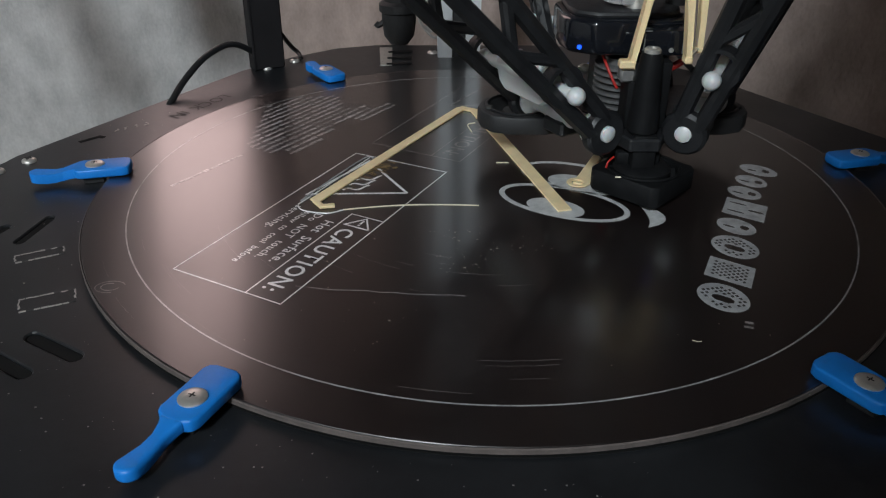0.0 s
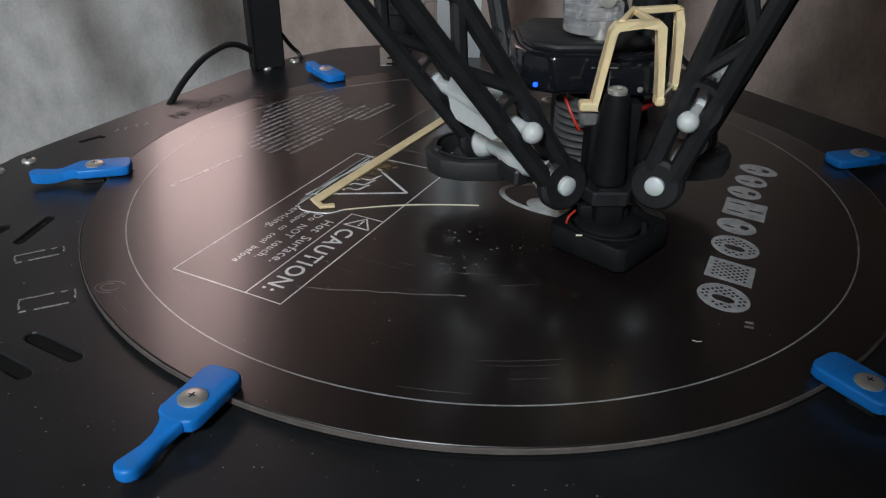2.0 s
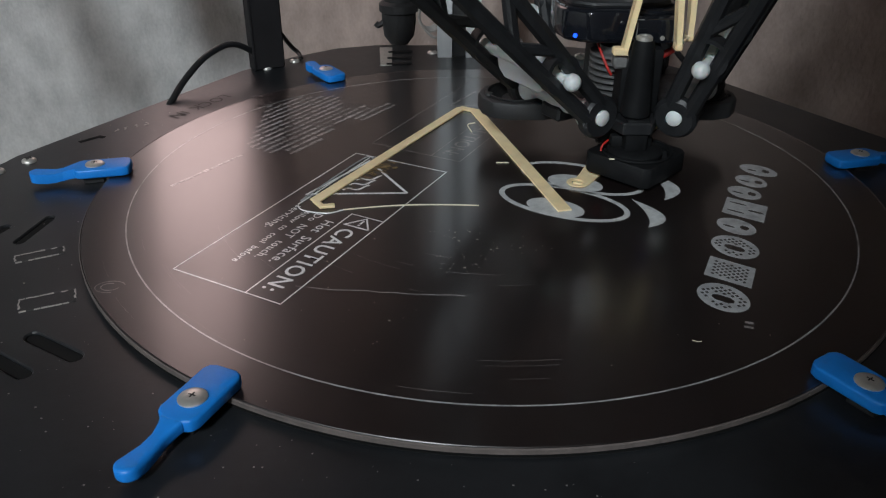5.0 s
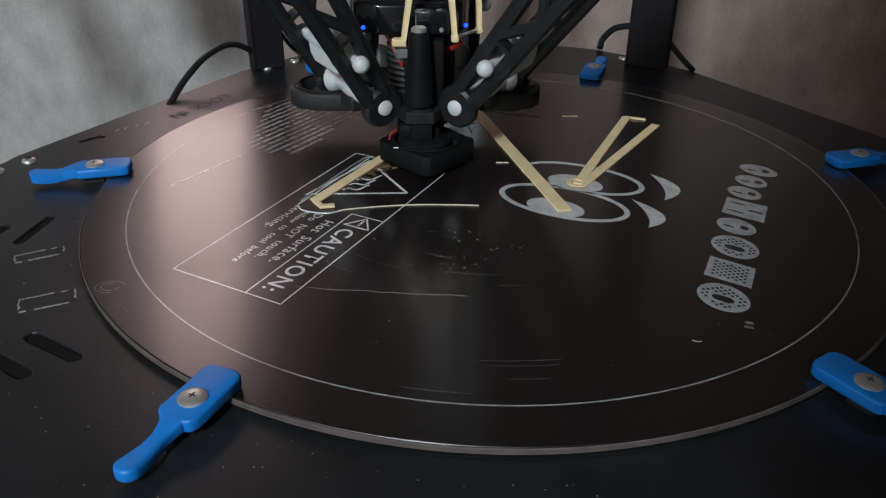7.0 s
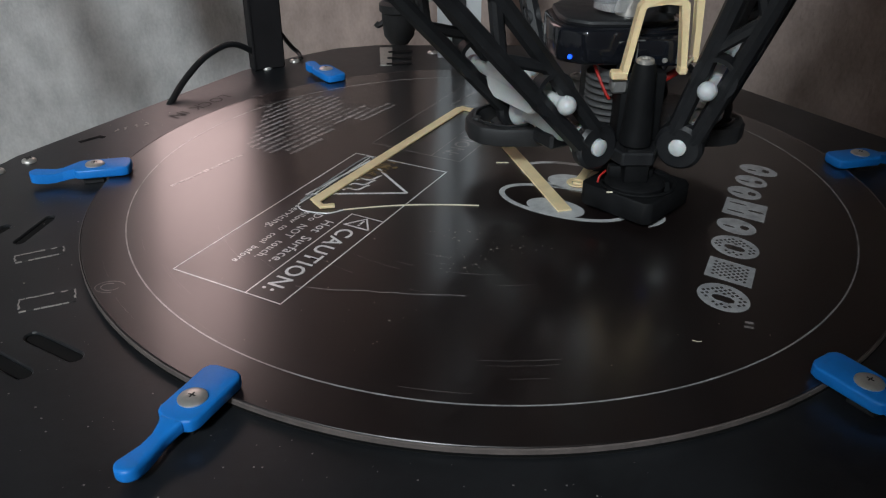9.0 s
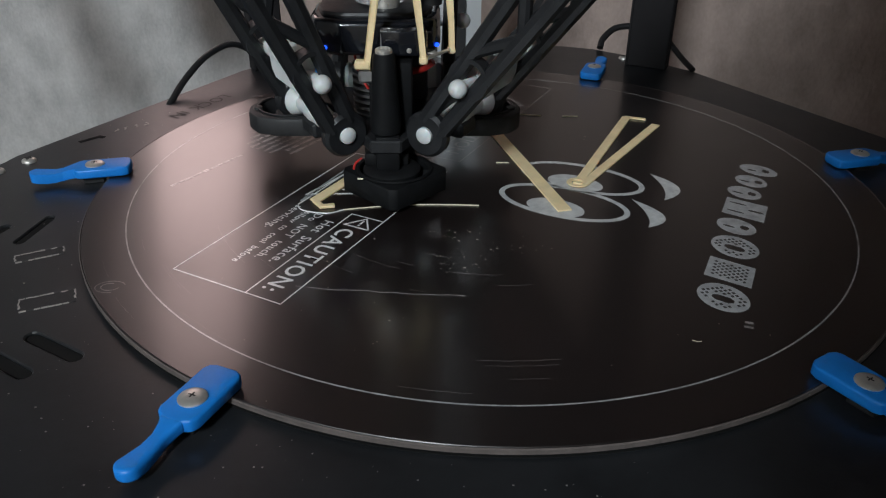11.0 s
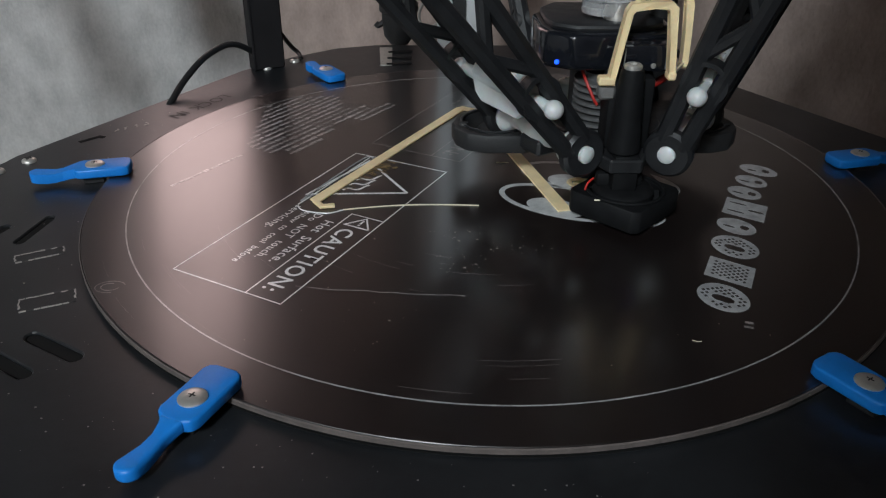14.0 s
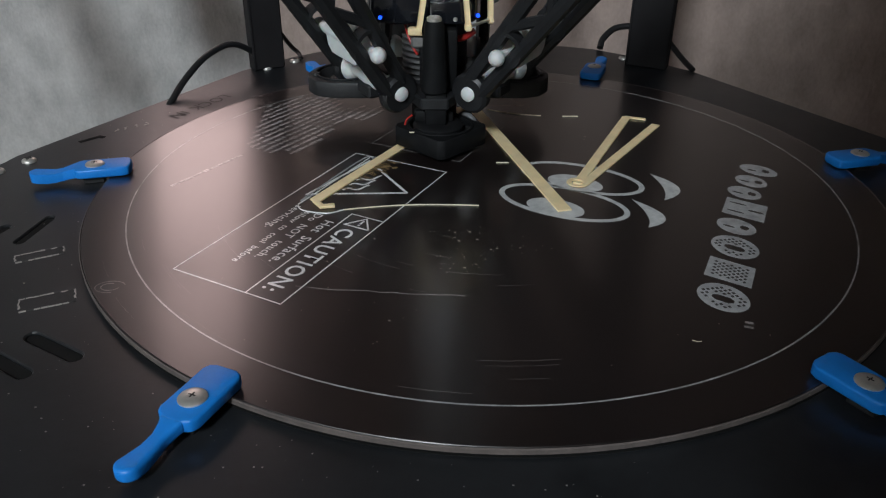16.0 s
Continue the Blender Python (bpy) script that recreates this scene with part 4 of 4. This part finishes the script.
def make_arm():
    """A moulded truss arm; z runs up the arm, y along the joint axle."""
    root = thing("delta_arm", "black moulded truss arm with ring joints", "delta arm", "delta arms")
    t = 0.0052
    bms = []
    for z, r in ((0.0, 0.0086), (ARM, 0.0086)):
        bms.append(lathe([(0.0034, -t / 2), (r - 0.0012, -t / 2), (r, -t / 2 + 0.0012), (r, t / 2 - 0.0012), (r - 0.0012, t / 2), (0.0034, t / 2), (0.0034, -t / 2)], 28, Matrix.Translation((0, 0, z)) @ pose(0, 0, 0, 90)))
    part("ring", bms[0], BLACK, root, "", True)
    part("ring", bms[1], BLACK, root, "", True)
    eye = lathe([(0.0060, -0.0026), (0.0076, -0.0026), (0.0076, 0.0026), (0.0060, 0.0026), (0.0060, -0.0026)], 24, Matrix.Translation((0, 0, BAR_AT + 0.0042)) @ pose(0, 0, 0, 90))
    part("eyelet", eye, BLACK, root, "", True)

    def half(z):
        k = min(1.0, max(0.0, z / ARM))
        return 0.0036 + 0.0037 * math.sin(k * math.pi)
    n = 12
    for sx in (-1, 1):
        pts = [Vector((sx * half(0.004 + (ARM - 0.008) * i / n), 0, 0.004 + (ARM - 0.008) * i / n)) for i in range(n + 1)]
        part("rail", tube(pts, 0.0031, 8, 2, flat=1.0), BLACK, root, "", True)
    zs = [0.036 + i * 0.0165 for i in range(15)]
    for i, (a, b) in enumerate(zip(zs, zs[1:])):
        s = 1 if i % 2 else -1
        part("brace", wedge_link((s * half(a), 0, a), (-s * half(b), 0, b), 0.0040, 0.0044, (0, 1, 0)), BLACK, root)
    return root


def make_bar():
    """The white link that ties a pair of arms together; z runs along it."""
    root = thing("link_bar", "white nylon link bar tying two arms together", "link bar", "link bars")
    def ball(sgn):
        return [(0.0033 * math.sin(a), sgn * (HALF + 0.0045) - sgn * 0.0033 * math.cos(a)) for a in (math.pi * (0.22 + 0.78 * k / 7) for k in range(8))]
    low = [(max(0.0, r), z) for r, z in reversed(ball(-1))]
    high = [(max(0.0, r), z) for r, z in ball(1)]
    core = [(0.0022, -HALF + 0.002), (0.0026, -HALF + 0.009), (0.0030, 0.0), (0.0026, HALF - 0.009), (0.0022, HALF - 0.002)]
    part("rod", lathe(low + core + high, 20), NYLON, root, "", True)
    teeth = [(-0.015, -0.0004), (-0.011, -0.0024), (0.011, -0.0024), (0.015, -0.0004), (0.0175, 0.0050), (0.0140, 0.0098), (0.0105, 0.0076), (0.0070, 0.0100), (0.0035, 0.0078), (0.0, 0.0096), (-0.0035, 0.0076), (-0.0070, 0.0098),
             (-0.0105, 0.0078), (-0.0140, 0.0098), (-0.0175, 0.0050)]
    bm = prism([(x, y * 1.35 - 0.0050) for x, y in teeth], -0.0024, 0.0024, 0.0006, 1)
    bm.transform(Matrix(((0, 0, 1, 0), (0, 1, 0, 0), (1, 0, 0, 0), (0, 0, 0, 1))))
    part("web", bm, NYLON, root, "toothed white web")
    return root


first_arm, first_bar = make_arm(), make_bar()
arms, bars = [], []
for i, (out, along) in enumerate(SIDES):
    for sgn in (-1, 1):
        arms.append((i, sgn, first_arm if not arms else copy_thing(first_arm, pose(0, 0, 0))))
    bars.append(first_bar if not bars else copy_thing(first_bar, pose(0, 0, 0)))


# ---- movement ----
def motions():
    path = [(0.0, 0.0562, 0.0212), (0.1, 0.0459, 0.0034), (0.2, 0.0564, 0.0176), (0.3, 0.0595, 0.0248), (0.4, 0.0699, 0.0395), (0.5, 0.0739, 0.0469),
            (0.6, 0.0834, 0.0600), (0.7, 0.0640, 0.0371), (0.8, 0.0148, 0.0241), (0.9, 0.0132, 0.0386), (1.0, 0.0034, 0.0625), (1.1, -0.0016, 0.0737),
            (1.2, 0.0285, -0.0166), (1.3, 0.0208, -0.0084), (1.4, 0.0334, -0.0285), (1.5, 0.0121, 0.0418), (1.6, 0.0348, -0.0250), (1.7, 0.0221,
            0.0120), (1.8, -0.0017, 0.0760), (1.9, 0.0082, 0.0400), (2.0, 0.0345, -0.0235), (2.1, -0.0590, -0.0031), (2.2, -0.0211, 0.0599), (2.3,
            -0.0225, 0.0583), (2.4, -0.0511, 0.0061), (2.5, -0.0129, 0.0707), (2.6, -0.0046, 0.0786), (2.7, -0.0083, 0.0699), (2.8, -0.0465, 0.0121),
            (2.9, -0.0268, 0.0444), (3.0, -0.0194, 0.0715), (3.1, -0.0362, 0.0371), (3.2, -0.0582, -0.0208), (3.3, -0.0638, -0.0127), (3.4, 0.0011,
            0.0804), (3.5, 0.0514, 0.0288), (3.6, 0.0432, 0.0084), (3.7, 0.0406, 0.0013), (3.8, 0.0362, 0.0007), (3.9, 0.0663, 0.0514), (4.0, 0.0632,
            0.0537), (4.1, 0.0446, 0.0183), (4.2, 0.0599, 0.0387), (6.3, 0.0145, 0.0365), (6.4, 0.0026, 0.0575), (6.5, 0.0153, 0.0209), (6.6, -0.0483,
            0.0170), (6.7, -0.0593, -0.0238), (6.8, -0.0111, 0.0840), (6.9, -0.0492, 0.0164), (7.0, -0.0261, 0.0496), (7.1, -0.0063, 0.0840), (7.2,
            -0.0053, 0.0822), (7.3, -0.0643, -0.0198), (7.4, -0.0332, 0.0357), (7.5, -0.0135, 0.0682), (7.6, -0.0307, 0.0474), (7.7, -0.0502, 0.0139),
            (7.8, -0.0587, -0.0218), (7.9, -0.0336, 0.0598), (8.0, 0.0620, 0.0521), (8.1, 0.0441, 0.0114), (8.2, 0.0397, 0.0025), (8.3, 0.0691, 0.0553),
            (8.4, 0.0442, 0.0054), (8.5, 0.0718, 0.0659), (8.6, 0.0552, 0.0401), (8.7, 0.0370, 0.0048), (8.8, 0.0661, 0.0506), (8.9, 0.0715, 0.0593),
            (9.0, 0.0506, 0.0084), (9.1, 0.0546, 0.0196), (9.2, 0.0775, 0.0483), (11.3, -0.0449, 0.0183), (11.4, -0.0217, 0.0623), (11.5, -0.0621,
            -0.0064), (11.6, -0.0145, 0.0716), (11.7, -0.0030, 0.0887), (11.8, -0.0050, 0.0831), (11.9, -0.0391, 0.0301), (12.0, -0.0423, 0.0221),
            (12.1, -0.0227, 0.0551), (12.2, -0.0238, 0.0567), (12.3, -0.0422, 0.0288), (12.4, -0.0593, -0.0198), (12.5, -0.0419, 0.0281), (12.6, 0.0297,
            0.0700), (12.7, 0.0458, 0.0209), (12.8, 0.0415, -0.0032), (12.9, 0.0653, 0.0506), (13.0, 0.0436, -0.0004), (13.1, 0.0748, 0.0667), (13.2,
            0.0589, 0.0453), (13.3, 0.0403, 0.0102), (13.4, 0.0636, 0.0445), (13.5, 0.0738, 0.0703), (13.6, 0.0449, 0.0036), (13.7, 0.0566, 0.0189),
            (13.8, 0.0791, 0.0476), (13.9, 0.0865, 0.0602), (14.0, 0.0450, 0.0019), (14.1, 0.0857, 0.0602), (14.2, 0.0652, 0.0282), (14.3, 0.0846,
            0.0585), (14.4, 0.0497, 0.0139), (14.5, 0.0416, -0.0004), (14.6, 0.0132, 0.0379), (14.7, 0.0073, 0.0536), (14.8, 0.0016, 0.0760), (14.9,
            0.0148, 0.0343), (15.0, 0.0282, -0.0032), (15.1, 0.0239, 0.0054), (15.2, 0.0148, 0.0358), (15.3, 0.0047, 0.0578), (15.4, 0.0235, 0.0098),
            (15.5, 0.0119, 0.0462), (15.6, 0.0066, 0.0473), (15.7, 0.0193, 0.0098), (15.8, -0.0564, 0.0036), (15.9, -0.0445, 0.0201), (16.0, -0.0202,
            0.0664)]
    walk(print_head, [(t, pose(x, y, 0)) for t, x, y in path])
    lines = {i: [] for i in range(3)}
    for t, x, y in path:
        head = Vector((x, y, 0))
        for i, (out, along) in enumerate(SIDES):
            low = head + out * OFFSET + Vector((0, 0, JOINT_Z))
            flat = out * REACH + CARRIAGE_SHIFT - head - out * OFFSET
            rise = Vector((0, 0, math.sqrt(ARM ** 2 - flat.length_squared)))
            lines[i].append((t, low, (flat + rise).normalized()))
    for i, sgn, arm in arms:
        along = SIDES[i][1]
        walk(arm, [(t, aligned(low + along * sgn * HALF, way, along)) for t, low, way in lines[i]])
    for i, bar in enumerate(bars):
        out, along = SIDES[i]
        walk(bar, [(t, aligned(low + way * BAR_AT, along, Vector((0, 0, 1)))) for t, low, way in lines[i]])


motions()
